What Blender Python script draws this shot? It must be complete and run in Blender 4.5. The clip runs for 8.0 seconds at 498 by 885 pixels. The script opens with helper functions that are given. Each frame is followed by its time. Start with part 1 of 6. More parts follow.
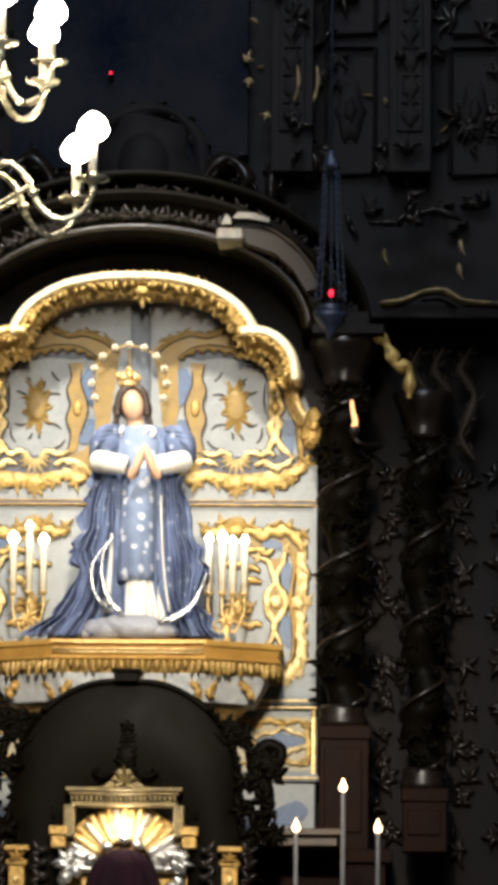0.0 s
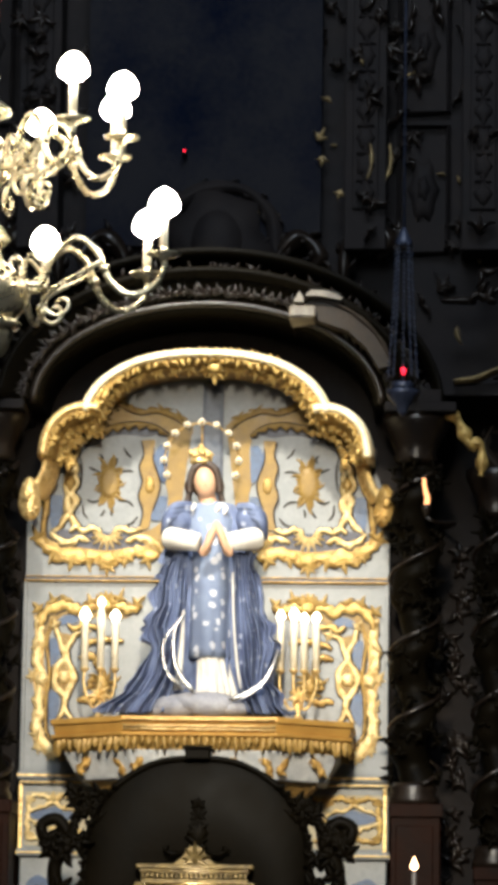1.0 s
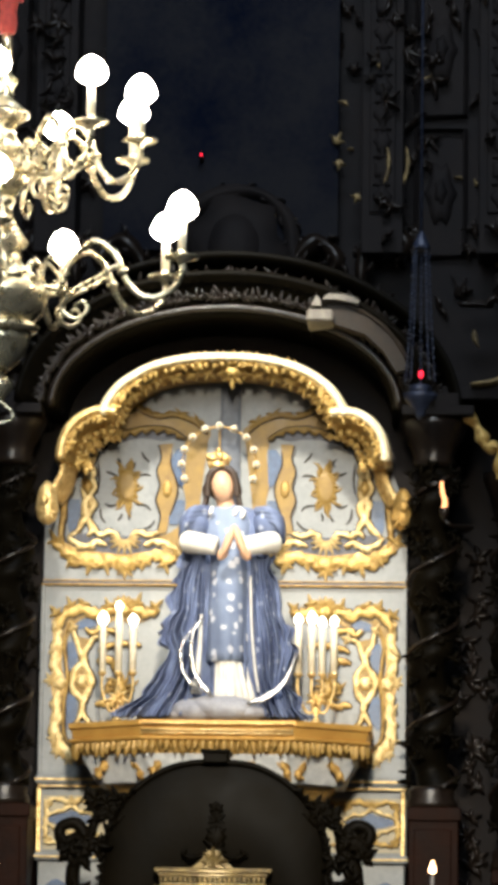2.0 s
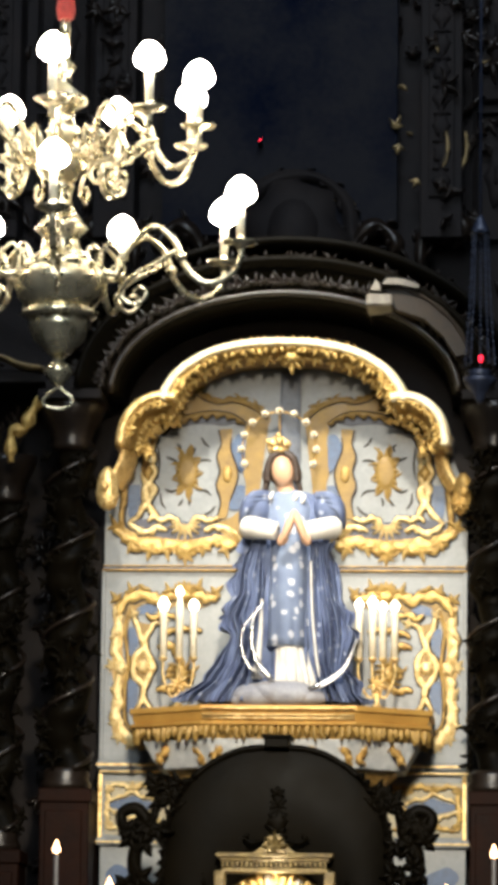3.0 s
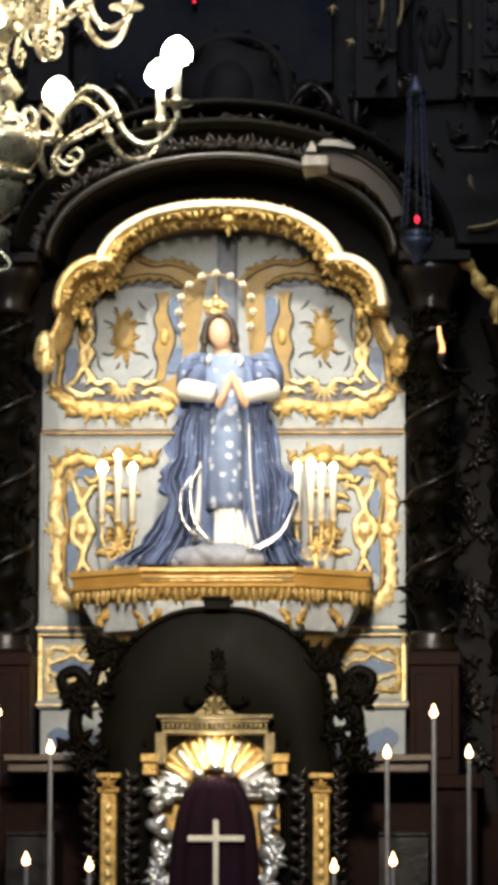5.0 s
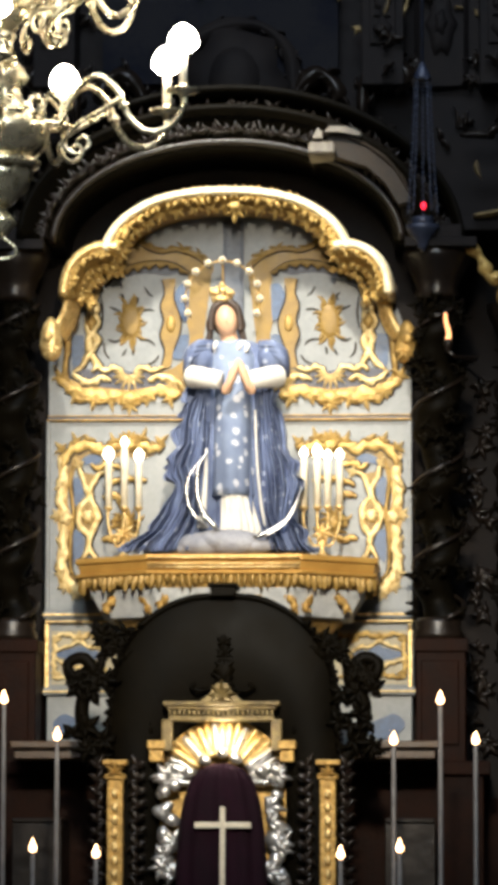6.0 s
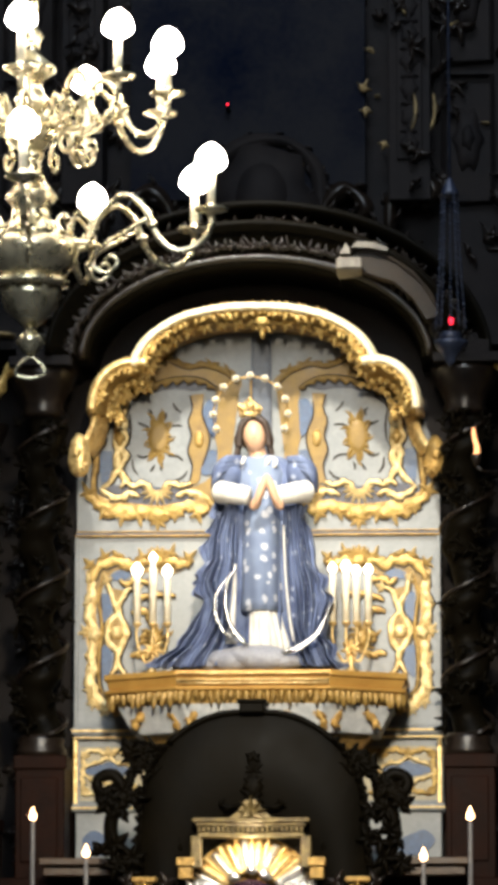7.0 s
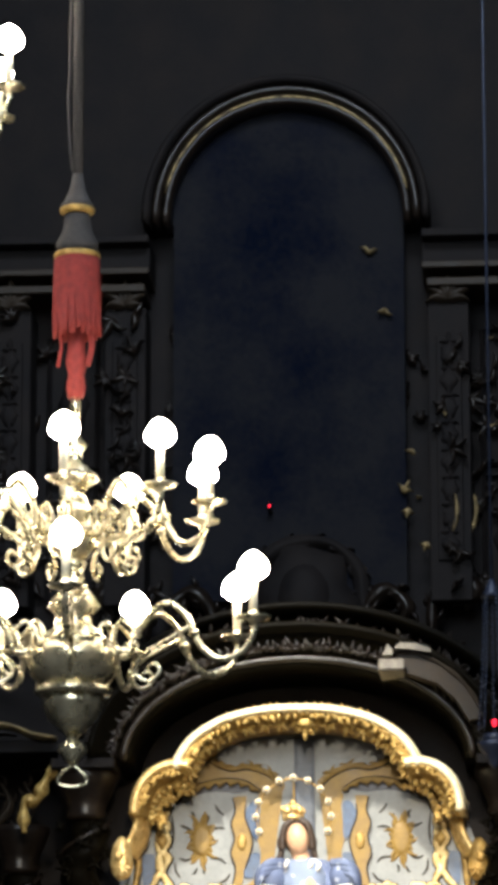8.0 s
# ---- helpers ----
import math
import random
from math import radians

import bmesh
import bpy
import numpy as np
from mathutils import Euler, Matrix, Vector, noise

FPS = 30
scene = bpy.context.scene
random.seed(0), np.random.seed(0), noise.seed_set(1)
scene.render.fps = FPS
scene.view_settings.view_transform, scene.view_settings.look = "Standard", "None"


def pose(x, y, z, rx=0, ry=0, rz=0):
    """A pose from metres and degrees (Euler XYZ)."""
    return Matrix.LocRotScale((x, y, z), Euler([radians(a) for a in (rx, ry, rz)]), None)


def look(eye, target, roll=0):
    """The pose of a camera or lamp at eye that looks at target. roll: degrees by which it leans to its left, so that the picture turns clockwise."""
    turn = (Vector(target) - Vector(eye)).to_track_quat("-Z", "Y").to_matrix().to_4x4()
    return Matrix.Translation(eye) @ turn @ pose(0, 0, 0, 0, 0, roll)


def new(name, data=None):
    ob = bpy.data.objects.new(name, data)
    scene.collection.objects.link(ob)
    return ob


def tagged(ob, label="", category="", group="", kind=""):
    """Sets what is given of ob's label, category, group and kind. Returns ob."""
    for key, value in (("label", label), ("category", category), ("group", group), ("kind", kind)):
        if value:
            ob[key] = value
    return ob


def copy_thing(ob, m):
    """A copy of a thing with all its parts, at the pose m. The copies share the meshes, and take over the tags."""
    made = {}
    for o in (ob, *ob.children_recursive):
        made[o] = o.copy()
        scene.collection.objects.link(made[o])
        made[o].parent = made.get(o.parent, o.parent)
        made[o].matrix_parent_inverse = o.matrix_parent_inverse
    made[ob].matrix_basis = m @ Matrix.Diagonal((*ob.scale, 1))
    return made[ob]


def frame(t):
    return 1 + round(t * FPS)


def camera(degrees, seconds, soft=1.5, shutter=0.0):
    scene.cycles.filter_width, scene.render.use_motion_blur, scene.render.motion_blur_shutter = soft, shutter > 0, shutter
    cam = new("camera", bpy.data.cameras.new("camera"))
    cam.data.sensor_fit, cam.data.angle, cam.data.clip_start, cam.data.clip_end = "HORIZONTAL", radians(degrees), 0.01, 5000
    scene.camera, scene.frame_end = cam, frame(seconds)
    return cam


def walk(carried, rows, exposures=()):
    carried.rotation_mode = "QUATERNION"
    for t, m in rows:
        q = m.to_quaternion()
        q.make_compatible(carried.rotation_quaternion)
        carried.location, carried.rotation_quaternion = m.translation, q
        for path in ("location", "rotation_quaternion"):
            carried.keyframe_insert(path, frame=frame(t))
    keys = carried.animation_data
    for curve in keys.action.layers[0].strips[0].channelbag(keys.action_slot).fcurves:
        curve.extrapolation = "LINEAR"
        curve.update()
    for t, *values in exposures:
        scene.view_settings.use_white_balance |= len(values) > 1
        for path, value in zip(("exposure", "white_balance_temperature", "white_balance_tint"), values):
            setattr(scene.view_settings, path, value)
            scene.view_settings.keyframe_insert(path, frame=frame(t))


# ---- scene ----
cam = camera(7.0, 8.0, soft=6.0)
# seconds, eye x, eye z, three turns
PATH = [
    (0, 1.3919, 1.6415, 97.740, -0.536, 1.640),
    (0.5, 1.3950, 1.6309, 98.606, -0.832, 2.543),
    (1, 1.4145, 1.6181, 98.871, -0.858, 2.672),
    (2.3, 1.4014, 1.6050, 98.940, -0.756, 3.176),
    (2.5, 1.4069, 1.6016, 98.826, -0.754, 3.670),
    (3, 1.4091, 1.6081, 98.722, -0.715, 3.784),
    (3.5, 1.4074, 1.6010, 98.539, -0.445, 3.410),
    (4, 1.4075, 1.5941, 98.116, -0.267, 3.259),
    (4.5, 1.4065, 1.5898, 97.386, -0.184, 3.042),
    (4.7, 1.4020, 1.5908, 97.074, -0.130, 2.947),
    (6, 1.3949, 1.6018, 96.620, -0.109, 3.036),
    (6.5, 1.3920, 1.6056, 96.615, 0.048, 3.259),
    (7, 1.3922, 1.6344, 98.168, 0.010, 3.447),
    (7.5, 1.3856, 1.6742, 101.126, 0.083, 3.735),
    (8, 1.3910, 1.7019, 103.661, 0.082, 4.064),
]
walk(cam, [(t, pose(x, -24.45, z, a, b, c)) for t, x, z, a, b, c in PATH])

# ---- light ----
world = bpy.data.worlds.new("world")
scene.world = world
world.use_nodes = True
world.node_tree.nodes["Background"].inputs[0].default_value = (0.55, 0.65, 1.0, 1)
world.node_tree.nodes["Background"].inputs[1].default_value = 0.004


def spot(name, eye, target, watts, cone, radius, colour, blend):
    lamp = bpy.data.lights.new(name, "SPOT")
    lamp.energy, lamp.spot_size, lamp.spot_blend = watts, radians(cone), blend
    lamp.shadow_soft_size, lamp.color = radius, colour
    ob = new(name, lamp)
    ob.matrix_world = look(eye, target)
    return ob


# spotlights of the vault that light the high altar
spot("altar_spot", (0.7, -11.0, 6.4), (0.0, -0.4, 3.6), 6500, 28, 0.3, (1.0, 0.875, 0.68), 1.0)
spot("altar_spot", (-0.8, -5.2, 10.2), (0.0, -0.2, 5.4), 5200, 22, 0.15, (1.0, 0.93, 0.78), 0.8)
# unseen fill lamp added over the chancel to lift the dark reredos
front_fill = bpy.data.lights.new("chancel_fill", "AREA")
front_fill.shape, front_fill.size, front_fill.size_y, front_fill.energy, front_fill.color = "RECTANGLE", 4.0, 2.5, 700, (0.74, 0.85, 1.0)
new("chancel_fill", front_fill).matrix_world = look((0.4, -6.3, 12.7), (0.0, -0.2, 5.6))
# second added fill lamp, high behind the eye, to lift the dark parts
back = bpy.data.lights.new("nave_fill", "AREA")
back.shape, back.size, back.size_y, back.energy, back.color = "RECTANGLE", 5.0, 9.0, 2300, (0.78, 0.90, 1.0)
new("nave_fill", back).matrix_world = look((0.0, -17.0, 12.6), (0.0, -1.5, 4.8))
# small fill lamp added under the tabernacle hood to brighten the shell
shell_fill = bpy.data.lights.new("shell_fill", "POINT")
shell_fill.energy, shell_fill.shadow_soft_size, shell_fill.color = 6, 0.04, (1.0, 0.9, 0.72)
new("shell_fill", shell_fill).location = (0.02, -1.52, 2.60)


# ---- materials ----
def mat(name, colour, rough=0.5, metal=0.0, dark=None, scale=20.0, amount=0.5, bump=0.15, fine=120.0, spec=0.5):
    """A surface whose colour drifts between two tones at two scales, with fine relief."""
    m = bpy.data.materials.new(name)
    m.use_nodes = True
    nt = m.node_tree
    b = nt.nodes["Principled BSDF"]
    b.inputs["Metallic"].default_value = metal
    b.inputs["Specular IOR Level"].default_value = spec
    dark = dark or tuple(c * 0.55 for c in colour)
    co = nt.nodes.new("ShaderNodeTexCoord")
    n1 = nt.nodes.new("ShaderNodeTexNoise")
    n1.inputs["Scale"].default_value, n1.inputs["Detail"].default_value = scale, 6
    n2 = nt.nodes.new("ShaderNodeTexNoise")
    n2.inputs["Scale"].default_value, n2.inputs["Detail"].default_value = fine, 4
    ramp = nt.nodes.new("ShaderNodeValToRGB")
    ramp.color_ramp.elements[0].position, ramp.color_ramp.elements[1].position = 0.5 - amount / 2, 0.5 + amount / 3
    ramp.color_ramp.elements[0].color, ramp.color_ramp.elements[1].color = (*dark, 1), (*colour, 1)
    mix = nt.nodes.new("ShaderNodeMath")
    mix.operation = "MULTIPLY_ADD"
    mix.inputs[1].default_value = 0.35
    nt.links.new(co.outputs["Object"], n1.inputs["Vector"])
    nt.links.new(co.outputs["Object"], n2.inputs["Vector"])
    nt.links.new(n2.outputs["Fac"], mix.inputs[0])
    sub = nt.nodes.new("ShaderNodeMath")
    sub.operation = "SUBTRACT"
    sub.inputs[1].default_value = 0.17
    nt.links.new(n1.outputs["Fac"], sub.inputs[0])
    nt.links.new(sub.outputs[0], mix.inputs[2])
    nt.links.new(mix.outputs[0], ramp.inputs["Fac"])
    nt.links.new(ramp.outputs["Color"], b.inputs["Base Color"])
    rr = nt.nodes.new("ShaderNodeMapRange")
    rr.inputs["To Min"].default_value, rr.inputs["To Max"].default_value = max(0.03, rough - 0.14), min(1, rough + 0.14)
    nt.links.new(n1.outputs["Fac"], rr.inputs["Value"])
    nt.links.new(rr.outputs["Result"], b.inputs["Roughness"])
    if bump:
        bp = nt.nodes.new("ShaderNodeBump")
        bp.inputs["Strength"].default_value, bp.inputs["Distance"].default_value = bump, 0.01
        nt.links.new(n2.outputs["Fac"], bp.inputs["Height"])
        nt.links.new(bp.outputs["Normal"], b.inputs["Normal"])
    return m


def glow(name, colour, strength):
    m = bpy.data.materials.new(name)
    m.use_nodes = True
    b = m.node_tree.nodes["Principled BSDF"]
    b.inputs["Base Color"].default_value = (*colour, 1)
    b.inputs["Emission Color"].default_value = (*colour, 1)
    b.inputs["Emission Strength"].default_value = strength
    return m


def brocade(name, ground, flower, shade, count=12.5, reach=0.49):
    """Blue cloth with scattered pale flowers."""
    m = mat(name, ground, 0.75, 0, shade, 9, 0.6, 0.3, 160, 0.25)
    nt = m.node_tree
    b = nt.nodes["Principled BSDF"]
    base = b.inputs["Base Color"].links[0].from_socket
    co = nt.nodes.new("ShaderNodeTexCoord")
    vo = nt.nodes.new("ShaderNodeTexVoronoi")
    vo.inputs["Scale"].default_value, vo.inputs["Randomness"].default_value = count, 0.75
    no = nt.nodes.new("ShaderNodeTexNoise")
    no.inputs["Scale"].default_value = 45
    add = nt.nodes.new("ShaderNodeMath")
    add.operation = "MULTIPLY_ADD"
    add.inputs[1].default_value = 0.35
    nt.links.new(co.outputs["Object"], vo.inputs["Vector"])
    nt.links.new(co.outputs["Object"], no.inputs["Vector"])
    nt.links.new(no.outputs["Fac"], add.inputs[0])
    nt.links.new(vo.outputs["Distance"], add.inputs[2])
    cut = nt.nodes.new("ShaderNodeMapRange")
    cut.inputs["From Min"].default_value, cut.inputs["From Max"].default_value = reach, reach - 0.06
    nt.links.new(add.outputs[0], cut.inputs["Value"])
    mx = nt.nodes.new("ShaderNodeMix")
    mx.data_type = "RGBA"
    mx.inputs["B"].default_value = (*flower, 1)
    nt.links.new(cut.outputs["Result"], mx.inputs["Factor"])
    nt.links.new(base, mx.inputs["A"])
    nt.links.new(mx.outputs["Result"], b.inputs["Base Color"])
    return m


GOLD = mat("gold_leaf", (0.92, 0.70, 0.32), 0.36, 0.6, (0.50, 0.29, 0.08), 34, 0.45, 0.55, 90)
OCHRE = mat("old_gilding", (0.56, 0.35, 0.10), 0.46, 0.45, (0.20, 0.11, 0.03), 26, 0.55, 0.9, 60)
MARBLE = mat("grey_marble_paint", (0.226, 0.234, 0.232), 0.5, 0, (0.122, 0.134, 0.142), 6, 0.6, 0.05, 40)
PALE = mat("white_marble_paint", (0.62, 0.63, 0.63), 0.5, 0, (0.30, 0.32, 0.34), 14, 0.7, 0.1, 60)
BLUE = mat("blue_marbled_paint", (0.042, 0.082, 0.165), 0.45, 0, (0.015, 0.033, 0.078), 30, 0.6, 0.1, 120)
SLATE = mat("slate_blue_paint", (0.085, 0.10, 0.13), 0.5, 0, (0.03, 0.035, 0.05), 18, 0.6, 0.1, 100)
WOOD = mat("dark_carved_wood", (0.014, 0.009, 0.006), 0.34, 0, (0.003, 0.0025, 0.0025), 11, 0.9, 0.3, 24, 0.35)
WALNUT = mat("brown_walnut", (0.075, 0.042, 0.02), 0.42, 0, (0.025, 0.014, 0.008), 10, 0.7, 0.3, 70)
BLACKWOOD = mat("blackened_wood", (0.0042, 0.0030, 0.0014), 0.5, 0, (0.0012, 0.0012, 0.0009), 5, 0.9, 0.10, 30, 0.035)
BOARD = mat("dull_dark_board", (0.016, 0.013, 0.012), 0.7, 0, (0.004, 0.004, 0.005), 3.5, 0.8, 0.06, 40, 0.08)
DULLWOOD = mat("dull_brown_wood", (0.030, 0.020, 0.012), 0.6, 0, (0.012, 0.008, 0.005), 10, 0.8, 0.3, 60, 0.25)
WORNPAINT = mat("worn_pale_paint", (0.21, 0.185, 0.15), 0.6, 0, (0.07, 0.058, 0.045), 16, 0.6, 0.2, 60)
DARKGILT = mat("darkened_gilding", (0.20, 0.145, 0.055), 0.42, 0.4, (0.05, 0.034, 0.014), 20, 0.5, 0.4, 80)
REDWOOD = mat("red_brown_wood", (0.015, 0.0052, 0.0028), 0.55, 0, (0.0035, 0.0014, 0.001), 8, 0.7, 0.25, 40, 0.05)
# gilding made paler for the light that falls on the canopy rims
LITGOLD = mat("lit_rim_gilding", (0.98, 0.88, 0.62), 0.35, 0.15, (0.74, 0.56, 0.26), 22, 0.5, 0.4, 90)
# gilding tone that also gives the glints and lit edges on dark wood
WORNGLINT = mat("worn_gilding_and_glint", (0.40, 0.29, 0.13), 0.4, 0.4, (0.04, 0.03, 0.02), 16, 0.35, 0.5, 80)
SHELF = mat("honey_gilt_wood", (0.62, 0.36, 0.09), 0.42, 0.3, (0.40, 0.20, 0.045), 8, 0.7, 0.15, 90)
BRASS = mat("pale_brass", (0.84, 0.745, 0.53), 0.28, 0.85, (0.43, 0.345, 0.19), 20, 0.6, 0.08, 90)
SILVER = mat("silver", (0.66, 0.65, 0.64), 0.3, 0.85, (0.34, 0.33, 0.32), 5, 0.6, 0.1, 60)
ROBE = brocade("blue_brocade", (0.20, 0.245, 0.345), (0.54, 0.55, 0.60), (0.14, 0.17, 0.26))
MANTLE = brocade("blue_mantle_satin", (0.165, 0.205, 0.32), (0.36, 0.40, 0.51), (0.055, 0.072, 0.155), 12, 0.40)
LINEN = mat("white_linen", (0.82, 0.79, 0.72), 0.85, 0, (0.60, 0.57, 0.52), 14, 0.6, 0.3, 180, 0.2)
FLESH = mat("painted_plaster_tan", (0.62, 0.38, 0.24), 0.5, 0, (0.52, 0.30, 0.18), 12, 0.6, 0.05, 90)
HAIR = mat("dark_brown_paint", (0.045, 0.025, 0.015), 0.5, 0, (0.02, 0.012, 0.008), 30, 0.6, 0.4, 140)
CLOUD = mat("grey_cloud_paint", (0.40, 0.40, 0.43), 0.6, 0, (0.18, 0.18, 0.21), 10, 0.6, 0.3, 60)
VEIL = mat("purple_veil", (0.012, 0.0032, 0.0075), 0.85, 0, (0.005, 0.0016, 0.0035), 7, 0.6, 0.3, 160, 0.1)
TRIM = mat("cream_braid", (0.66, 0.60, 0.48), 0.7, 0, (0.42, 0.36, 0.26), 60, 0.6, 0.3, 200)
WAX = mat("ivory_wax", (0.86, 0.79, 0.62), 0.5, 0, (0.70, 0.60, 0.42), 20, 0.6, 0.1, 90)
GREYWAX = mat("grey_candle_tube", (0.20, 0.185, 0.175), 0.5, 0, (0.11, 0.10, 0.095), 20, 0.6, 0.1, 90)
RED = mat("red_tassel_silk", (0.30, 0.040, 0.034), 0.7, 0, (0.15, 0.018, 0.016), 40, 0.6, 0.5, 200, 0.3)
ROPE = mat("dark_rope", (0.05, 0.042, 0.04), 0.8, 0, (0.02, 0.018, 0.018), 60, 0.6, 0.5, 200)
STEEL = mat("blue_grey_metal", (0.024, 0.032, 0.058), 0.45, 0.3, (0.01, 0.013, 0.026), 30, 0.6, 0.2, 120)
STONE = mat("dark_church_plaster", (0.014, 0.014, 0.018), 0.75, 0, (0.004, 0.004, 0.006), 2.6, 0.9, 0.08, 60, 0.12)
FLOORING = mat("grey_stone_paving", (0.16, 0.15, 0.14), 0.5, 0, (0.09, 0.085, 0.08), 3, 0.7, 0.2, 40)
CANVAS = mat("dark_painted_canvas", (0.013, 0.013, 0.015), 0.85, 0, (0.0015, 0.003, 0.009), 1.6, 0.4, 0.2, 30, 0.03)
OCHREPAINT = mat("flat_ochre_gilding", (0.235, 0.143, 0.026), 0.5, 0.12, (0.13, 0.074, 0.012), 12, 0.6, 0.25, 70)
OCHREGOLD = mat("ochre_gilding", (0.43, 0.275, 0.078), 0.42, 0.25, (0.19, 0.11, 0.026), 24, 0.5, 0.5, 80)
GILT = mat("mellow_gilding", (0.60, 0.415, 0.135), 0.38, 0.3, (0.25, 0.14, 0.035), 26, 0.42, 0.6, 80)
PALEGOLD = mat("pale_gilding", (0.80, 0.63, 0.31), 0.38, 0.25, (0.40, 0.255, 0.08), 26, 0.42, 0.6, 80)
OCHREGREY = mat("grey_ochre_paint", (0.36, 0.32, 0.22), 0.55, 0, (0.22, 0.18, 0.11), 16, 0.7, 0.1, 80)
DARKSLATE = mat("dark_slate_paint", (0.045, 0.047, 0.068), 0.5, 0, (0.02, 0.02, 0.03), 24, 0.6, 0.1, 100)
# dark strokes, and the shade along the carving's edges as flat lines
SHADEPAINT = mat("dark_shade_and_stroke_paint", (0.030, 0.022, 0.016), 0.6, 0, (0.012, 0.010, 0.008), 30, 0.6, 0.05, 90, 0.2)
BULB = glow("lit_bulb_glass", (1.0, 0.90, 0.73), 48)
ALTARBULB = glow("lit_candle_bulb", (1.0, 0.90, 0.70), 9)
FLAME = glow("candle_flame", (1.0, 0.58, 0.30), 8)
REDLIGHT = glow("red_lamp_glass", (1.0, 0.02, 0.05), 2.0)
SCONCE = glow("orange_flame_glass", (1.0, 0.45, 0.18), 1.5)


# ---- shapes ----
def part(name, bm, material, parent=None, label="", smooth=True):
    me = bpy.data.meshes.new(name)
    bmesh.ops.recalc_face_normals(bm, faces=bm.faces)
    bm.to_mesh(me)
    bm.free()
    for m in material if isinstance(material, (list, tuple)) else [material]:
        me.materials.append(m)
    if smooth:
        for p in me.polygons:
            p.use_smooth = True
    ob = new(name, me)
    if parent:
        ob.parent = parent
    return tagged(ob, label)


def thing(name, label, category, group="", kind="", at=(0, 0, 0)):
    ob = new(name)
    ob.location = at
    ob.empty_display_size = 0.1
    return tagged(ob, label, category, group, kind)


def box(bm, x0, x1, y0, y1, z0, z1, bevel=0.006):
    made = bmesh.ops.create_cube(bm, size=1, matrix=Matrix.LocRotScale(((x0 + x1) / 2, (y0 + y1) / 2, (z0 + z1) / 2), None, (x1 - x0, y1 - y0, z1 - z0)))
    if bevel:
        edges = list({e for v in made["verts"] for e in v.link_edges})
        bmesh.ops.bevel(bm, geom=edges, offset=bevel, segments=1, affect="EDGES")
    return bm


def boxes(*rows, bevel=0.006):
    bm = bmesh.new()
    for r in rows:
        box(bm, *r, bevel=bevel)
    return bm


def lathe(profile, segs=20, at=(0, 0, 0), bm=None, wave=0.0, lobes=0):
    """A turned body: profile rows of radius and height."""
    bm = bm or bmesh.new()
    rings = []
    for r, z in profile:
        ring = []
        for k in range(segs):
            a = 2 * math.pi * k / segs
            rr = r * (1 + wave * math.cos(lobes * a))
            ring.append(bm.verts.new((at[0] + rr * math.cos(a), at[1] + rr * math.sin(a), at[2] + z)))
        rings.append(ring)
    for a, b in zip(rings, rings[1:]):
        for k in range(segs):
            bm.faces.new((a[k], a[(k + 1) % segs], b[(k + 1) % segs], b[k]))
    bm.faces.new(rings[0][::-1])
    bm.faces.new(rings[-1])
    return bm


def smooth_path(pts, n=6):
    """A rounded line through the points."""
    pts = [Vector(p) for p in pts]
    out = []
    for i in range(len(pts) - 1):
        p0, p1, p2, p3 = pts[max(i - 1, 0)], pts[i], pts[i + 1], pts[min(i + 2, len(pts) - 1)]
        for k in range(n):
            t = k / n
            out.append(0.5 * (2 * p1 + (p2 - p0) * t + (2 * p0 - 5 * p1 + 4 * p2 - p3) * t * t + (3 * p1 - p0 - 3 * p2 + p3) * t ** 3))
    return out + [pts[-1]]


def tube(pts, radius, segs=7, n=5, bm=None, taper=0.0):
    """A round rod bent along the points."""
    bm = bm or bmesh.new()
    line = smooth_path(pts, n) if n > 1 else [Vector(p) for p in pts]
    rings, side = [], None
    for i, p in enumerate(line):
        d = (line[min(i + 1, len(line) - 1)] - line[max(i - 1, 0)]).normalized()
        if side is None:
            side = d.orthogonal().normalized()
        side = (side - d * side.dot(d)).normalized()
        up = d.cross(side)
        r = radius * (1 - taper * i / len(line))
        rings.append([bm.verts.new(p + r * (math.cos(a) * side + math.sin(a) * up)) for a in (2 * math.pi * k / segs for k in range(segs))])
    for a, b in zip(rings, rings[1:]):
        for k in range(segs):
            bm.faces.new((a[k], a[(k + 1) % segs], b[(k + 1) % segs], b[k]))
    bm.faces.new(rings[0][::-1])
    bm.faces.new(rings[-1])
    return bm


def band(bm, pts, w, h, y0, wave=0.25, beats=3.0, n=6, taper=0.75):
    """A carved strip of rounded section that lies on an upright face, along points (x, z)."""
    line = smooth_path([(x, 0, z) for x, z in pts], n)
    rows = []
    for i, p in enumerate(line):
        s = i / (len(line) - 1)
        d = (line[min(i + 1, len(line) - 1)] - line[max(i - 1, 0)]).normalized()
        nrm = Vector((-d.z, 0, d.x))
        ww = w * (1 - taper * abs(2 * s - 1) ** 3) * (1 + wave * math.sin(2 * math.pi * beats * s))
        hh = h * (0.55 + 0.45 * ww / w)
        rows.append([bm.verts.new((p.x + nrm.x * o * ww, y0 - q * hh, p.z + nrm.z * o * ww)) for o, q in ((-1, -0.2), (-0.8, 0.6), (-0.3, 0.75), (0, 1), (0.3, 0.75), (0.8, 0.6), (1, -0.2))])
    for a, b in zip(rows, rows[1:]):
        for k in range(6):
            bm.faces.new((a[k], a[k + 1], b[k + 1], b[k]))
    bm.faces.new(rows[0][::-1])
    bm.faces.new(rows[-1])
    return bm


LEAF_ROWS = ((0, 0.4, 0.5), (0.22, 1, 1), (0.5, 0.92, 1.1), (0.75, 0.6, 1.0), (0.92, 0.3, 0.9), (1, 0.05, 0.6))
COLLECT = []  # leaves of the carving that is being built, when each is to be an object
LEAF_MESH = {}


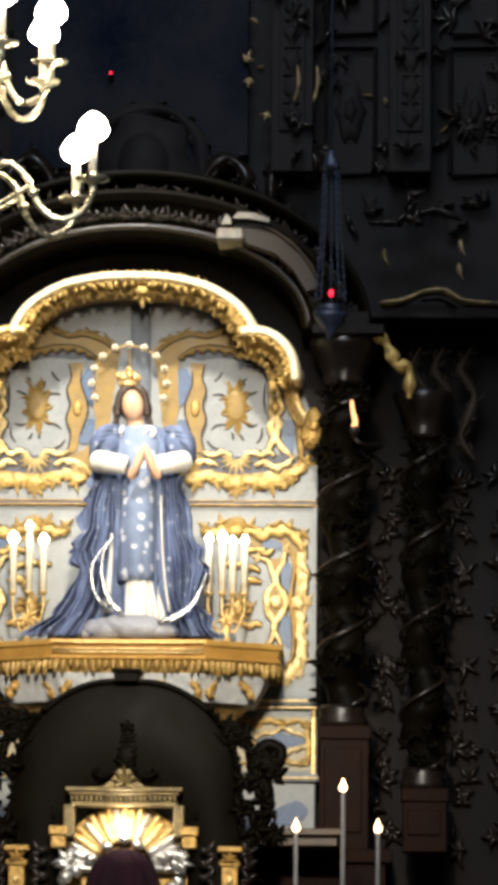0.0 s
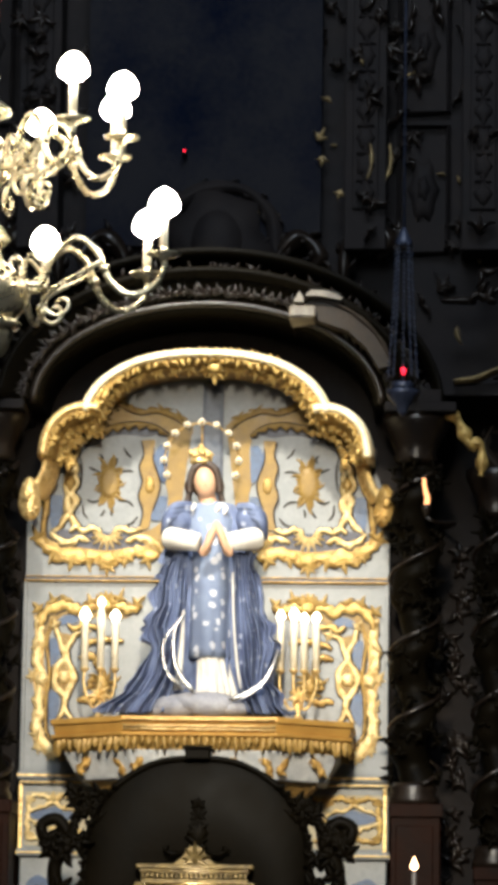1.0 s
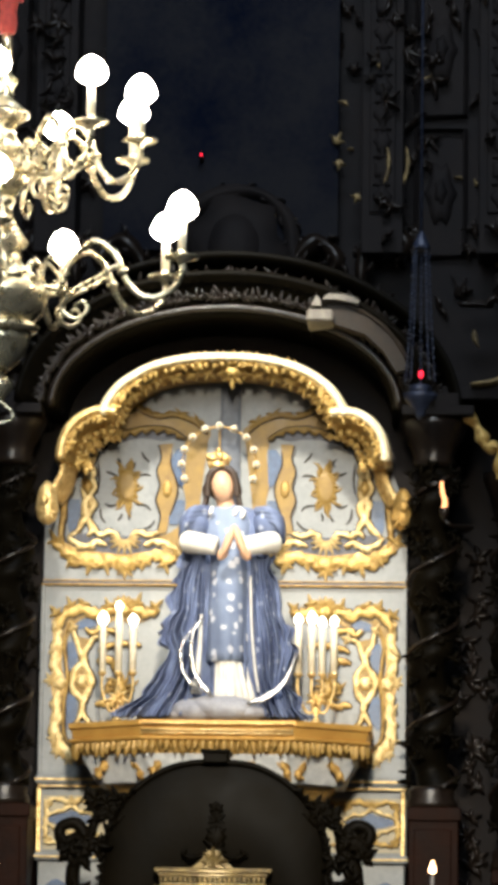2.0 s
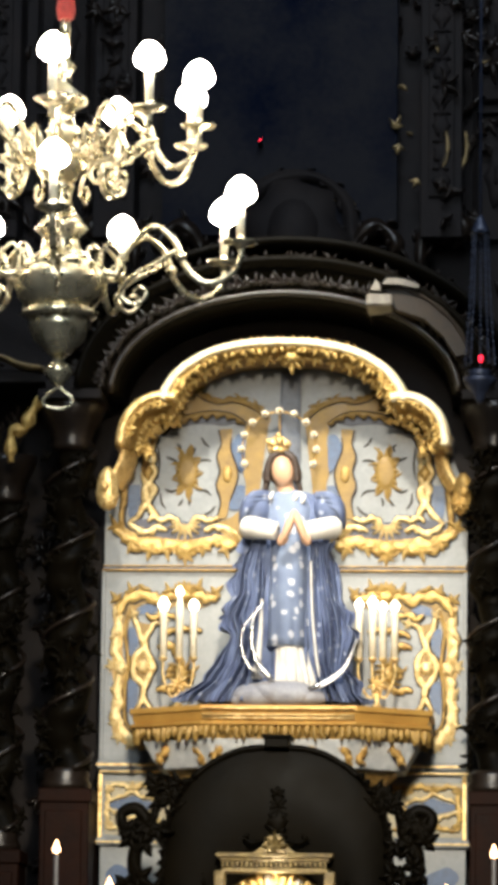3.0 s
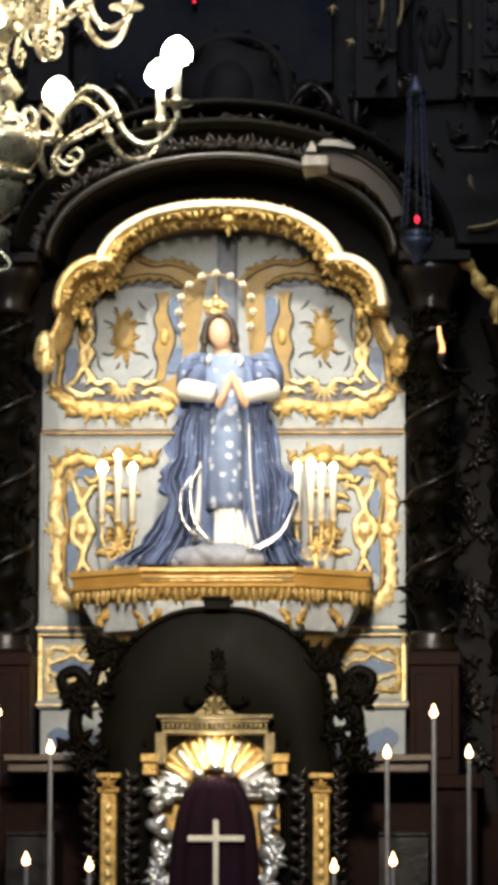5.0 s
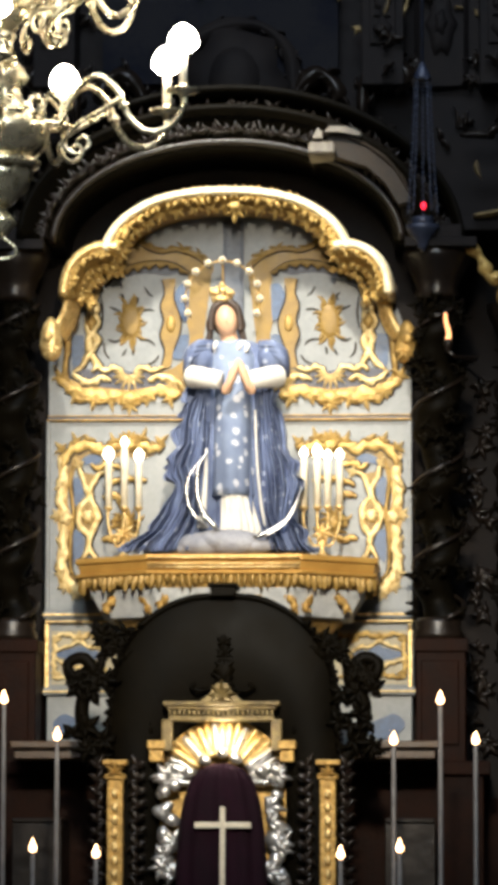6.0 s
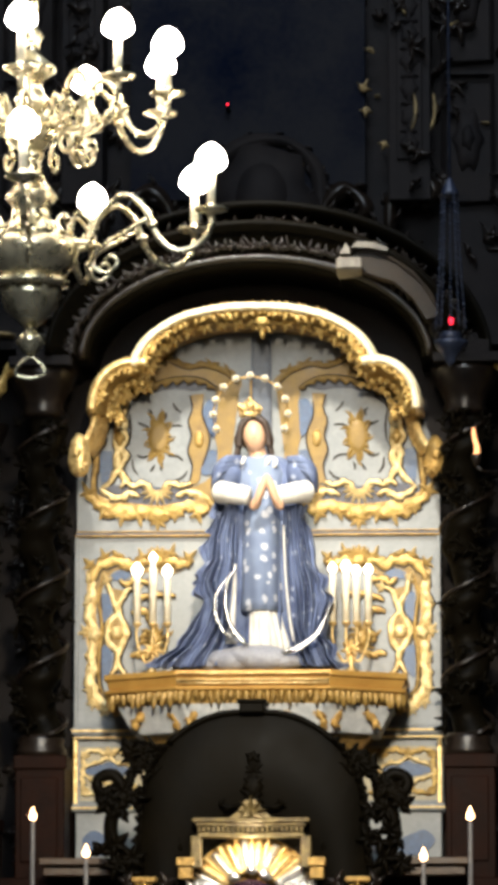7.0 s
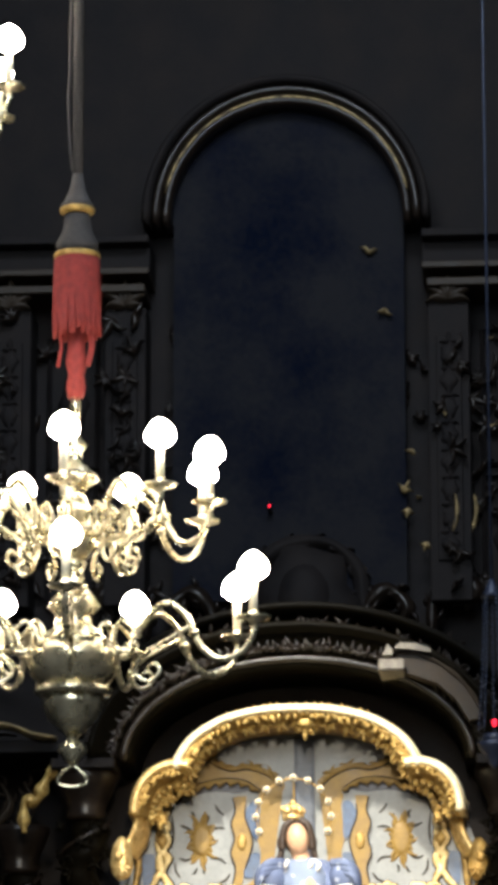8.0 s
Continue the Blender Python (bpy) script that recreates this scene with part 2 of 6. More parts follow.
def leaf_rows(bm, place, ang, length, width, h, curl):
    rows = []
    for s, w, q in LEAF_ROWS:
        a = ang + curl * s * s
        nrm = Vector((-math.sin(a), 0, math.cos(a)))
        p = place + Vector((math.cos(a), 0, math.sin(a))) * length * s
        rows.append([bm.verts.new((p.x + nrm.x * o * w * width, p.y - hq * h * q, p.z + nrm.z * o * w * width)) for o, hq in ((-1, -0.1), (-0.5, 0.75), (0, 1), (0.5, 0.75), (1, -0.1))])
    for a, b in zip(rows, rows[1:]):
        for k in range(4):
            bm.faces.new((a[k], a[k + 1], b[k + 1], b[k]))


def leaf(bm, x, z, ang, length, width, h, y0, curl=0.3):
    """A pointed carved leaf with a ridge, lying on an upright face and rising at its tip."""
    if COLLECT:
        COLLECT.append((x, z, ang, length, width, h, y0, curl))
    else:
        leaf_rows(bm, Vector((x, y0, z)), ang, length, width, h, curl)
    return bm


def leafed(name, bm, material, parent, label=""):
    """A carved part whose collected leaves are objects of their own under it, on shared meshes."""
    body = part(name, bm, material, parent, label)
    for x, z, ang, length, width, h, y0, curl in COLLECT[1:]:
        key = (material.name, round(curl * 4), min(4, max(2, round(10 * width / length))))
        if key not in LEAF_MESH:
            one = bmesh.new()
            leaf_rows(one, Vector((0, 0, 0)), 0, 1, key[2] / 10, 1, key[1] / 4)
            me = bpy.data.meshes.new("leaf")
            one.to_mesh(me)
            one.free()
            me.materials.append(material)
            for p in me.polygons:
                p.use_smooth = True
            LEAF_MESH[key] = me
        ob = new("leaf", LEAF_MESH[key])
        ob.parent = body
        ob.matrix_local = Matrix.Translation((x, y0, z)) @ Matrix.Rotation(-ang, 4, "Y") @ Matrix.Diagonal((length, h, length * width / length / (key[2] / 10) * 1.0, 1))
    COLLECT.clear()
    return body


def fan(bm, x, z, mid, spread, count, length, width, h, y0, jitter=0.15):
    """A spray of leaves that start from one place."""
    for k in range(count):
        t = 0 if count == 1 else 2 * k / (count - 1) - 1
        L = 1.1 * length * (1 - 0.3 * abs(t)) * random.uniform(1 - jitter, 1 + jitter)
        leaf(bm, x, z, mid + t * spread / 2, L, 1.15 * width * random.uniform(0.85, 1.15), h * random.uniform(0.8, 1.2), y0, curl=0.6 * t)
    return bm


def leafy(bm, pts, w, h, y0, step=0.07, length=1.5, wave=0.25, beats=3.0):
    """A carved strip with leaves springing from both its edges."""
    band(bm, pts, w, h, y0, wave, beats)
    line = smooth_path([(x, 0, z) for x, z in pts], 10)
    gone, sgn = 0.0, 1
    for p, q in zip(line, line[1:]):
        gone += (q - p).length
        if gone > step:
            gone, sgn = 0.0, -sgn
            d = (q - p).normalized()
            a = math.atan2(d.z, d.x)
            leaf(bm, q.x - sgn * d.z * w * 0.5, q.z + sgn * d.x * w * 0.5, a + sgn * random.uniform(0.6, 1.2), length * w * random.uniform(0.8, 1.3), w * 0.42, h * random.uniform(0.7, 1.1), y0, curl=-sgn * 0.5)
    return bm


def boss(bm, x, z, rx, rz, h, y0, petals=0):
    """A raised rosette or pebble on an upright face."""
    segs, rings = 16, []
    for f, q in ((1, -0.1), (0.92, 0.55), (0.6, 0.9), (0.25, 1.0)):
        ring = []
        for k in range(segs):
            a = 2 * math.pi * k / segs
            g = f * (1 + (0.16 * math.cos(petals * a) if petals else 0))
            ring.append(bm.verts.new((x + rx * g * math.cos(a), y0 - h * q, z + rz * g * math.sin(a))))
        rings.append(ring)
    for a, b in zip(rings, rings[1:]):
        for k in range(segs):
            bm.faces.new((a[k], a[(k + 1) % segs], b[(k + 1) % segs], b[k]))
    bm.faces.new(rings[-1])
    return bm


def plate(outline, y0, y1):
    """A flat board cut to an outline of (x, z), from y0 in front to y1 behind."""
    bm = bmesh.new()
    a = [bm.verts.new((x, y0, z)) for x, z in outline]
    b = [bm.verts.new((x, y1, z)) for x, z in outline]
    bm.faces.new(a)
    bm.faces.new(b[::-1])
    for k in range(len(a)):
        j = (k + 1) % len(a)
        bm.faces.new((a[k], a[j], b[j], b[k]))
    return bm


def board(points, y0, y1):
    """A cut-out board with a flowing outline."""
    line = smooth_path([(x, 0, z) for x, z in list(points) + [points[0]]], 5)[:-1]
    return plate([(p.x, p.z) for p in line], y0, y1)


def sweep(path, section, closed=False):
    """A moulding: a section of (outward, y) carried along an upright path of (x, z)."""
    bm = bmesh.new()
    rows = []
    for i, p in enumerate(path):
        p = Vector((p[0], 0, p[-1]))
        q0, q1 = path[max(i - 1, 0)], path[min(i + 1, len(path) - 1)]
        d = Vector((q1[0] - q0[0], 0, q1[-1] - q0[-1])).normalized()
        nrm = Vector((-d.z, 0, d.x))
        rows.append([bm.verts.new((p.x + nrm.x * o, y, p.z + nrm.z * o)) for o, y in section])
    m = len(section)
    for a, b in zip(rows, rows[1:]):
        for k in range(m):
            bm.faces.new((a[k], a[(k + 1) % m], b[(k + 1) % m], b[k]))
    bm.faces.new(rows[0][::-1])
    bm.faces.new(rows[-1])
    return bm


def arc(cx, cz, rx, rz, a0, a1, n=24):
    return [(cx + rx * math.cos(radians(a0 + (a1 - a0) * k / n)), cz + rz * math.sin(radians(a0 + (a1 - a0) * k / n))) for k in range(n + 1)]


CX = -0.025  # the altar's middle line

# ---- the church round the altar ----
part("floor", boxes((-6, 6, -33, 1.4, -0.2, 0.0), bevel=0), FLOORING)
tagged(bpy.data.objects["floor"], "grey stone paving of the church floor", "floor", kind="structure")
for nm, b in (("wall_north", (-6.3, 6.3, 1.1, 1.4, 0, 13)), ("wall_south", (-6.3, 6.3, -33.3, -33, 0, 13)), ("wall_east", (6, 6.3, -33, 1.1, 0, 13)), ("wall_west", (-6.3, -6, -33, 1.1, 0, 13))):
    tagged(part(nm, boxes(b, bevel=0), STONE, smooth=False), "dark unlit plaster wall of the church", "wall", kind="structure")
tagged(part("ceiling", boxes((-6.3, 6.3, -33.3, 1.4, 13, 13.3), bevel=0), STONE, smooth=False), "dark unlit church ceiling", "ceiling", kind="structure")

# ---- dark carved reredos behind and round the niche ----
reredos = thing("reredos", "tall dark carved wooden reredos filling the chancel wall", "reredos")
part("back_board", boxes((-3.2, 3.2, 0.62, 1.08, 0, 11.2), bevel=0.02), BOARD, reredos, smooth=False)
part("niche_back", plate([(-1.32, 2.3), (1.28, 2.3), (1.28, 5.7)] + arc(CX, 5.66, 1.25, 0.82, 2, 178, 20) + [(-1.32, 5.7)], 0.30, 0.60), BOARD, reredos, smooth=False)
part("plinth", boxes((-1.5, 1.5, -0.45, 0.6, 0, 2.42), (-1.54, 1.54, -0.49, 0.6, 2.42, 2.50), (-3.1, 3.1, 0.1, 0.6, 0, 2.3)), REDWOOD, reredos, "dark red-brown wooden plinth", False)
for s in (-1, 1):
    part("plinth_ledge", boxes((min(s * 0.72, s * 1.24), max(s * 0.72, s * 1.24), -0.95, -0.45, 2.56, 2.60), (min(s * 0.74, s * 1.22), max(s * 0.74, s * 1.22), -0.9, -0.45, 2.50, 2.56)), WALNUT, reredos, smooth=False)
arch_line = arc(CX, 5.62, 1.0, 0.56, 180, 0, 36)
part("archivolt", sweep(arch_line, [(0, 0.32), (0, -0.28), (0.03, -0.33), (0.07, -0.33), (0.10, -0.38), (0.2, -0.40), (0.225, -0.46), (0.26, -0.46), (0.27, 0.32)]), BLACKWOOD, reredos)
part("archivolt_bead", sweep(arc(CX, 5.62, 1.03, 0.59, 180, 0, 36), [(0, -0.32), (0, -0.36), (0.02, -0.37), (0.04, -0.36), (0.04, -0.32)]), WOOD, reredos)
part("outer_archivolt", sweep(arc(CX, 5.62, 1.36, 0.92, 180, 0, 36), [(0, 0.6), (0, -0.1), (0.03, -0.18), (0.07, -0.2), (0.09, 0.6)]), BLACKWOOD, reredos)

bm = bmesh.new()
for k in range(88):
    a = radians(4 + 172 * k / 87)
    fan(bm, CX + 1.10 * math.cos(a), 5.62 + 0.66 * math.sin(a), a + random.uniform(-0.6, 0.6), 1.8, 3, random.uniform(0.05, 0.09), 0.016, 0.04, -0.36)
    fan(bm, CX + 1.29 * math.cos(a), 5.62 + 0.85 * math.sin(a), random.uniform(0, 6.28), 2.0, 3, random.uniform(0.04, 0.08), 0.014, 0.04, -0.2)
tagged(part("archivolt_carving", bm, WOOD, reredos, "dark leaf carving on the arch"), kind="stuff")


def twisted_column(x, y, z0, z1, r, name):
    """A dark twisted column with vine leaves winding round it."""
    bm = bmesh.new()
    segs, rows, rings = 20, 60, []
    for i in range(rows + 1):
        t = i / rows
        z = z0 + (z1 - z0) * t
        ph = 2 * math.pi * 4.2 * t
        ox, oy = 0.28 * r * math.cos(ph), 0.28 * r * math.sin(ph)
        rr = r * 0.82 * (1 + 0.08 * math.sin(3 * ph))
        rings.append([bm.verts.new((x + ox + rr * math.cos(a), y + oy + rr * math.sin(a), z)) for a in (2 * math.pi * k / segs for k in range(segs))])
    for a, b in zip(rings, rings[1:]):
        for k in range(segs):
            bm.faces.new((a[k], a[(k + 1) % segs], b[(k + 1) % segs], b[k]))
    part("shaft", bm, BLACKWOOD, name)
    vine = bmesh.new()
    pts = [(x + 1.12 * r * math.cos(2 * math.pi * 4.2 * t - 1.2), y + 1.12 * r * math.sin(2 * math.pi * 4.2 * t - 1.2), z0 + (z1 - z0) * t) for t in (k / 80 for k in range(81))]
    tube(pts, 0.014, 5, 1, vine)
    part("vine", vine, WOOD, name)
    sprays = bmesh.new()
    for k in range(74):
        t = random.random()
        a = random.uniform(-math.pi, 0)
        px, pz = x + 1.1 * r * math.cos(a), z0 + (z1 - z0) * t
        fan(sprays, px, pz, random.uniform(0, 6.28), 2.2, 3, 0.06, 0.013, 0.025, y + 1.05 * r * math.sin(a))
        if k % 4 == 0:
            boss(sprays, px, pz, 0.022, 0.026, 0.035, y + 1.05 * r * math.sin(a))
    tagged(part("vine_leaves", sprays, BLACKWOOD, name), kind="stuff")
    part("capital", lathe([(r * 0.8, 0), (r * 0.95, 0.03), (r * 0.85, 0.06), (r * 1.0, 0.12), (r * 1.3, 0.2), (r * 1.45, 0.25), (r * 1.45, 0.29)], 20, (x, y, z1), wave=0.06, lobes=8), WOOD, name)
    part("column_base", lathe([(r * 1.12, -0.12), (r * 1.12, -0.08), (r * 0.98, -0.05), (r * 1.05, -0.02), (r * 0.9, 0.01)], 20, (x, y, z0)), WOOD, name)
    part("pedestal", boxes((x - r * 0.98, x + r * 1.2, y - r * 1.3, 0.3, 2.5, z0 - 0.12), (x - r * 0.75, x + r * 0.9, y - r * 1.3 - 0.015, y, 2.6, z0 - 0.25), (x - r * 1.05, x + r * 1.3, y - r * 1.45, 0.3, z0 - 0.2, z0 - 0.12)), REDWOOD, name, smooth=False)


for x in (-1.315, 1.235):
    col = thing("twisted_column", "dark twisted wooden column wound with carved vine leaves", "column", "columns beside the niche")
    twisted_column(x, -0.2, 3.35, 5.28, 0.135, col)
    part("impost", boxes((x - 0.19, x + 0.24 * (1 if x > 0 else 0.8), -0.42, 0.3, 5.57, 5.63), (x - 0.15, x + 0.15, -0.38, 0.3, 5.63, 5.71)), BOARD, col, smooth=False)
for x in (-1.75, 1.72):
    col = thing("twisted_column", "dark twisted wooden column half lost in shadow", "column", "columns beside the niche")
    twisted_column(x, 0.1, 3.0, 5.0, 0.12, col)

# upper storey: pilasters, cornice, arch with a dark painting
upper = thing("upper_storey", "dark upper storey of the reredos with arch, painting and cornices", "reredos")
part("painting", plate([(-0.85, 6.75), (0.62, 6.75), (0.62, 9.2)] + arc(-0.12, 9.2, 0.74, 0.76, 2, 178, 20) + [(-0.85, 9.2)], 0.45, 0.61), CANVAS, upper, "dark painted canvas", False)
for R, y0, m in ((0.74, 0.30, WOOD), (0.80, 0.25, WOOD), (0.86, 0.20, BOARD)):
    part("arch_moulding", sweep(arc(-0.12, 9.2, R, R + 0.01, 182, -2, 36), [(0, 0.6), (0, y0), (0.02, y0 - 0.03), (0.04, y0 - 0.03), (0.055, y0), (0.055, 0.6)]), m, upper)
# the arch's thin highlight, put into the colour of a bead
part("arch_bead", tube([(x, 0.262, z) for x, z in arc(-0.12, 9.2, 0.785, 0.795, 168, 12, 30)], 0.008, 6, 1), WORNGLINT, upper, "thin bead coloured as a highlight on the arch")
for s in (-1, 1):
    for x in (1.02, 1.75):
        xx = -0.12 + s * x
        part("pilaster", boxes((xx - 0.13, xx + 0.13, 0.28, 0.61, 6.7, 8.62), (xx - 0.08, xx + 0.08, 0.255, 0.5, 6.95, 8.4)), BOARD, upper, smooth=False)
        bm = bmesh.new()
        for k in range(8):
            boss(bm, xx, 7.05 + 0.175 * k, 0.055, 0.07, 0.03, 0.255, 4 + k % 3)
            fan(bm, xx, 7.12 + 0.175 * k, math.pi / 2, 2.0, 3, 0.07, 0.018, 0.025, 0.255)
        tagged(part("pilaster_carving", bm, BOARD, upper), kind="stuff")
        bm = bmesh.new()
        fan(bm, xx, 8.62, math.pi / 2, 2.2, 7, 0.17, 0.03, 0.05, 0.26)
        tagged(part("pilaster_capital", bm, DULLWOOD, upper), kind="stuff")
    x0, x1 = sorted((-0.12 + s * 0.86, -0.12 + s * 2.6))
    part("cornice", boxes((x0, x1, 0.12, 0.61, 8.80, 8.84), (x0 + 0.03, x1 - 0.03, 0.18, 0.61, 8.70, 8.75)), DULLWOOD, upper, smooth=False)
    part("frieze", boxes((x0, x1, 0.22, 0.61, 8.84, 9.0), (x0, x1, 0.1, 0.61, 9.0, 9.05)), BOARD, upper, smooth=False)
# leaves and strips coloured pale in place of glints on the carving
bm = bmesh.new()
for x, z, k, sz in ((0.60, 7.42, 5, 0.11), (0.63, 7.32, 3, 0.09), (0.66, 7.70, 2, 0.07), (0.2, 6.97, 3, 0.06), (0.34, 6.9, 4, 0.08), (0.75, 7.1, 4, 0.08), (0.42, 6.72, 3, 0.06), (0.5, 8.62, 2, 0.1), (0.40, 8.98, 2, 0.1)):
    fan(bm, x, z, random.choice((1.57, -1.57)) + random.uniform(-0.5, 0.5), 0.8, min(k, 3), 0.8 * sz, 0.014, 0.035, 0.42)
for x in (0.93, 1.05):
    band(bm, [(x, 7.36), (x + 0.01, 7.25), (x - 0.02, 7.12)], 0.012, 0.02, 0.24)
for k in range(34):
    x, z = random.uniform(-1.9, 1.9), random.uniform(6.5, 8.6)
    if abs(x + 0.12) < 0.82:
        continue
    leaf(bm, x, z, random.choice((1.57, -1.57, 0.3, 2.6)) + random.uniform(-0.3, 0.3), random.uniform(0.04, 0.11), 0.012, 0.03, 0.40 if abs(x + 0.12) < 0.8 else 0.23 if abs(abs(x + 0.12) - 1.02) < 0.13 else 0.6)
part("glint_foliage", bm, WORNGLINT, upper, "foliage coloured as glints on the dark carving")
bm = bmesh.new()
boss(bm, -0.02, 6.72, 0.34, 0.40, 0.16, 0.46, 7)
boss(bm, -0.02, 6.74, 0.20, 0.26, 0.22, 0.46)
leafy(bm, [(-0.62, 6.48), (-0.55, 6.62), (-0.40, 6.66), (-0.36, 6.9), (-0.2, 7.06), (0.0, 7.12), (0.18, 7.08), (0.32, 6.92), (0.36, 6.68), (0.52, 6.62), (0.6, 6.48)], 0.045, 0.06, 0.42, 0.08)
part("carved_cartouche", bm, BOARD, upper)
for s in (-1, 1):
    for x in (1.38, 2.16):
        xx = -0.12 + s * x
        for z0, z1 in ((6.75, 7.55), (7.65, 8.5)):
            bm = sweep([(xx - 0.14, z0), (xx - 0.14, z1), (xx + 0.14, z1), (xx + 0.14, z0), (xx - 0.14, z0)], [(0, 0.61), (0, 0.57), (0.012, 0.55), (0.03, 0.58), (0.03, 0.61)])
            part("panel_moulding", bm, BOARD, upper, smooth=False)
bm = bmesh.new()
for s in (-1, 1):
    for x in (1.38, 2.16):
        for z in (7.15, 8.08):
            boss(bm, -0.12 + s * x, z, 0.09, 0.2, 0.05, 0.61, 6)
            boss(bm, -0.12 + s * x, z, 0.045, 0.09, 0.08, 0.61, 5)
tagged(part("dark_foliage", bm, BOARD, upper), kind="stuff")

bm = bmesh.new()
for k in range(230):
    x, z = random.uniform(-2.6, 2.6), random.uniform(6.35, 8.6)
    if abs(x + 0.12) < 0.70 and z > 6.9:
        continue
    y = 0.24 if abs(abs(x + 0.12) - 1.02) < 0.13 or abs(abs(x + 0.12) - 1.75) < 0.13 else 0.59
    fan(bm, x, z, random.uniform(0, 6.28), random.uniform(0.6, 2.4), random.randint(2, 5), random.uniform(0.05, 0.16), random.uniform(0.010, 0.026), random.uniform(0.03, 0.09), y)
tagged(part("shadowed_foliage", bm, WOOD, upper, "dark glossy carved foliage"), kind="stuff")
bm = bmesh.new()
for s, x, z in ((1, 1.05, 6.72), (-1, 1.05, 6.72), (1, 0.62, 6.62), (-1, 0.62, 6.62)):
    leafy(bm, [(-0.12 + s * (x - 0.16), z - 0.22), (-0.12 + s * (x - 0.14), z + 0.05), (-0.12 + s * x, z + 0.18), (-0.12 + s * (x + 0.12), z + 0.06), (-0.12 + s * (x + 0.05), z - 0.05)], 0.05, 0.09, 0.42, 0.07, 1.6)
tagged(part("scrolled_crest", bm, WOOD, upper), kind="stuff")

ped = thing("broken_pediment", "broken pediment end with pale worn gilding above the arch", "pediment")
part("block", boxes((0.474, 0.632, -0.62, 0.1, 6.10, 6.172), bevel=0.012), WORNPAINT, ped, "pale painted end", False)
part("corner_piece", plate([(0.497, 6.198), (0.56, 6.198), (0.555, 6.235), (0.53, 6.263)], -0.60, 0.1), WORNPAINT, ped, smooth=False)
part("top_band", plate([(0.565, 6.24), (0.60, 6.275), (0.70, 6.27), (0.79, 6.232), (0.78, 6.215), (0.66, 6.238)], -0.58, 0.1), WORNPAINT, ped, "pale painted band", False)
part("arm", plate([(0.585, 6.215), (0.70, 6.21), (0.82, 6.16), (0.94, 6.07), (1.03, 5.96), (1.085, 5.83), (1.01, 5.81), (0.93, 5.94), (0.82, 6.04), (0.64, 6.10)], -0.52, 0.3), DULLWOOD, ped, "brown wooden arm", False)
bm = bmesh.new()
band(bm, [(0.60, 6.22), (0.70, 6.215), (0.82, 6.165), (0.94, 6.075), (1.035, 5.96), (1.09, 5.83)], 0.014, 0.02, -0.52, 0.2, 4)
part("arm_moulding", bm, DULLWOOD, ped)

# side bays with a gilt arch edge and serpentine cornice
for s in (-1, 1):
    bay = thing("side_bay", "shadowed side bay with a worn gilt arch edge", "reredos", "side bays")
    X = lambda d: CX + s * d
    e = [(X(1.30), 5.66), (X(1.40), 5.62), (X(1.49), 5.56), (X(1.545), 5.47), (X(1.575), 5.40), (X(1.645), 5.385), (X(1.655), 5.27), (X(1.65), 5.20)]
    bm = bmesh.new()
    band(bm, e, 0.035, 0.06, -0.28, 0.35, 5, 5, 0.4)
    part("gilt_edge", bm, GILT, bay)
    part("bay_board", boxes((min(X(1.2), X(2.9)), max(X(1.2), X(2.9)), -0.1, 0.6, 5.72, 5.80)), BOARD, bay, smooth=False)
    # the cornice's lit edge is put into this paler band
    w = [(X(1.48), 5.80), (X(1.62), 5.82), (X(1.74), 5.87), (X(1.86), 5.88), (X(1.98), 5.82), (X(2.2), 5.80)]
    bm = bmesh.new()
    band(bm, w, 0.02, 0.1, -0.1, 0.1, 2, 6, 0.3)
    part("serpentine_cornice", bm, WORNGLINT, bay)
    bm = bmesh.new()
    band(bm, [(X(1.72), 5.82), (X(1.84), 5.83), (X(1.94), 5.78)], 0.012, 0.06, -0.12, 0.1)
    band(bm, [(X(1.40), 6.38), (X(1.55), 6.38), (X(1.62), 6.37)], 0.022, 0.05, 0.3, 0.1)
    band(bm, [(X(1.66), 6.40), (X(1.78), 6.46), (X(1.86), 6.45), (X(1.98), 6.40)], 0.025, 0.05, 0.3, 0.1)
    tagged(part("small_mouldings", bm, WOOD, bay), kind="stuff")
    bm = bmesh.new()
    for x, z in ((1.50, 6.14), (1.31, 5.93), (1.97, 6.2), (1.96, 6.05)):
        leaf(bm, X(x), z + 0.06, -math.pi / 2, 0.12, 0.018, 0.04, 0.2)
    tagged(part("gilt_leaves", bm, WORNGLINT if s > 0 else WOOD, bay), kind="stuff")
    bm = bmesh.new()
    for x in (1.72, 1.86, 2.02):
        leafy(bm, [(X(x + 0.05 * math.sin(2.2 * k + x)), 4.9 + 0.14 * k) for k in range(6)], 0.03, 0.04, 0.3, 0.05, 2.2)
    tagged(part("bay_carving", bm, DULLWOOD, bay), kind="stuff")
    bm = bmesh.new()
    for x in (1.5, 1.98, 2.25):
        for k in range(9):
            for a in range(3):
                fan(bm, X(x + random.uniform(-0.07, 0.07)), 2.6 + 0.28 * k + random.uniform(-0.1, 0.1), random.uniform(0, 6.28), 2.2, 4, random.uniform(0.07, 0.13), 0.022, 0.05, 0.6)
    tagged(part("bay_foliage", bm, WOOD, bay), kind="stuff")
sconce = thing("wall_sconce", "small wall sconce with an orange flame-shaped glass", "sconce")
part("flame_glass", tube([(1.30, -0.46, 5.0), (1.305, -0.46, 5.04), (1.29, -0.46, 5.1), (1.285, -0.46, 5.16)], 0.019, 8, 4, taper=0.5), SCONCE, sconce, "orange lit glass flame")
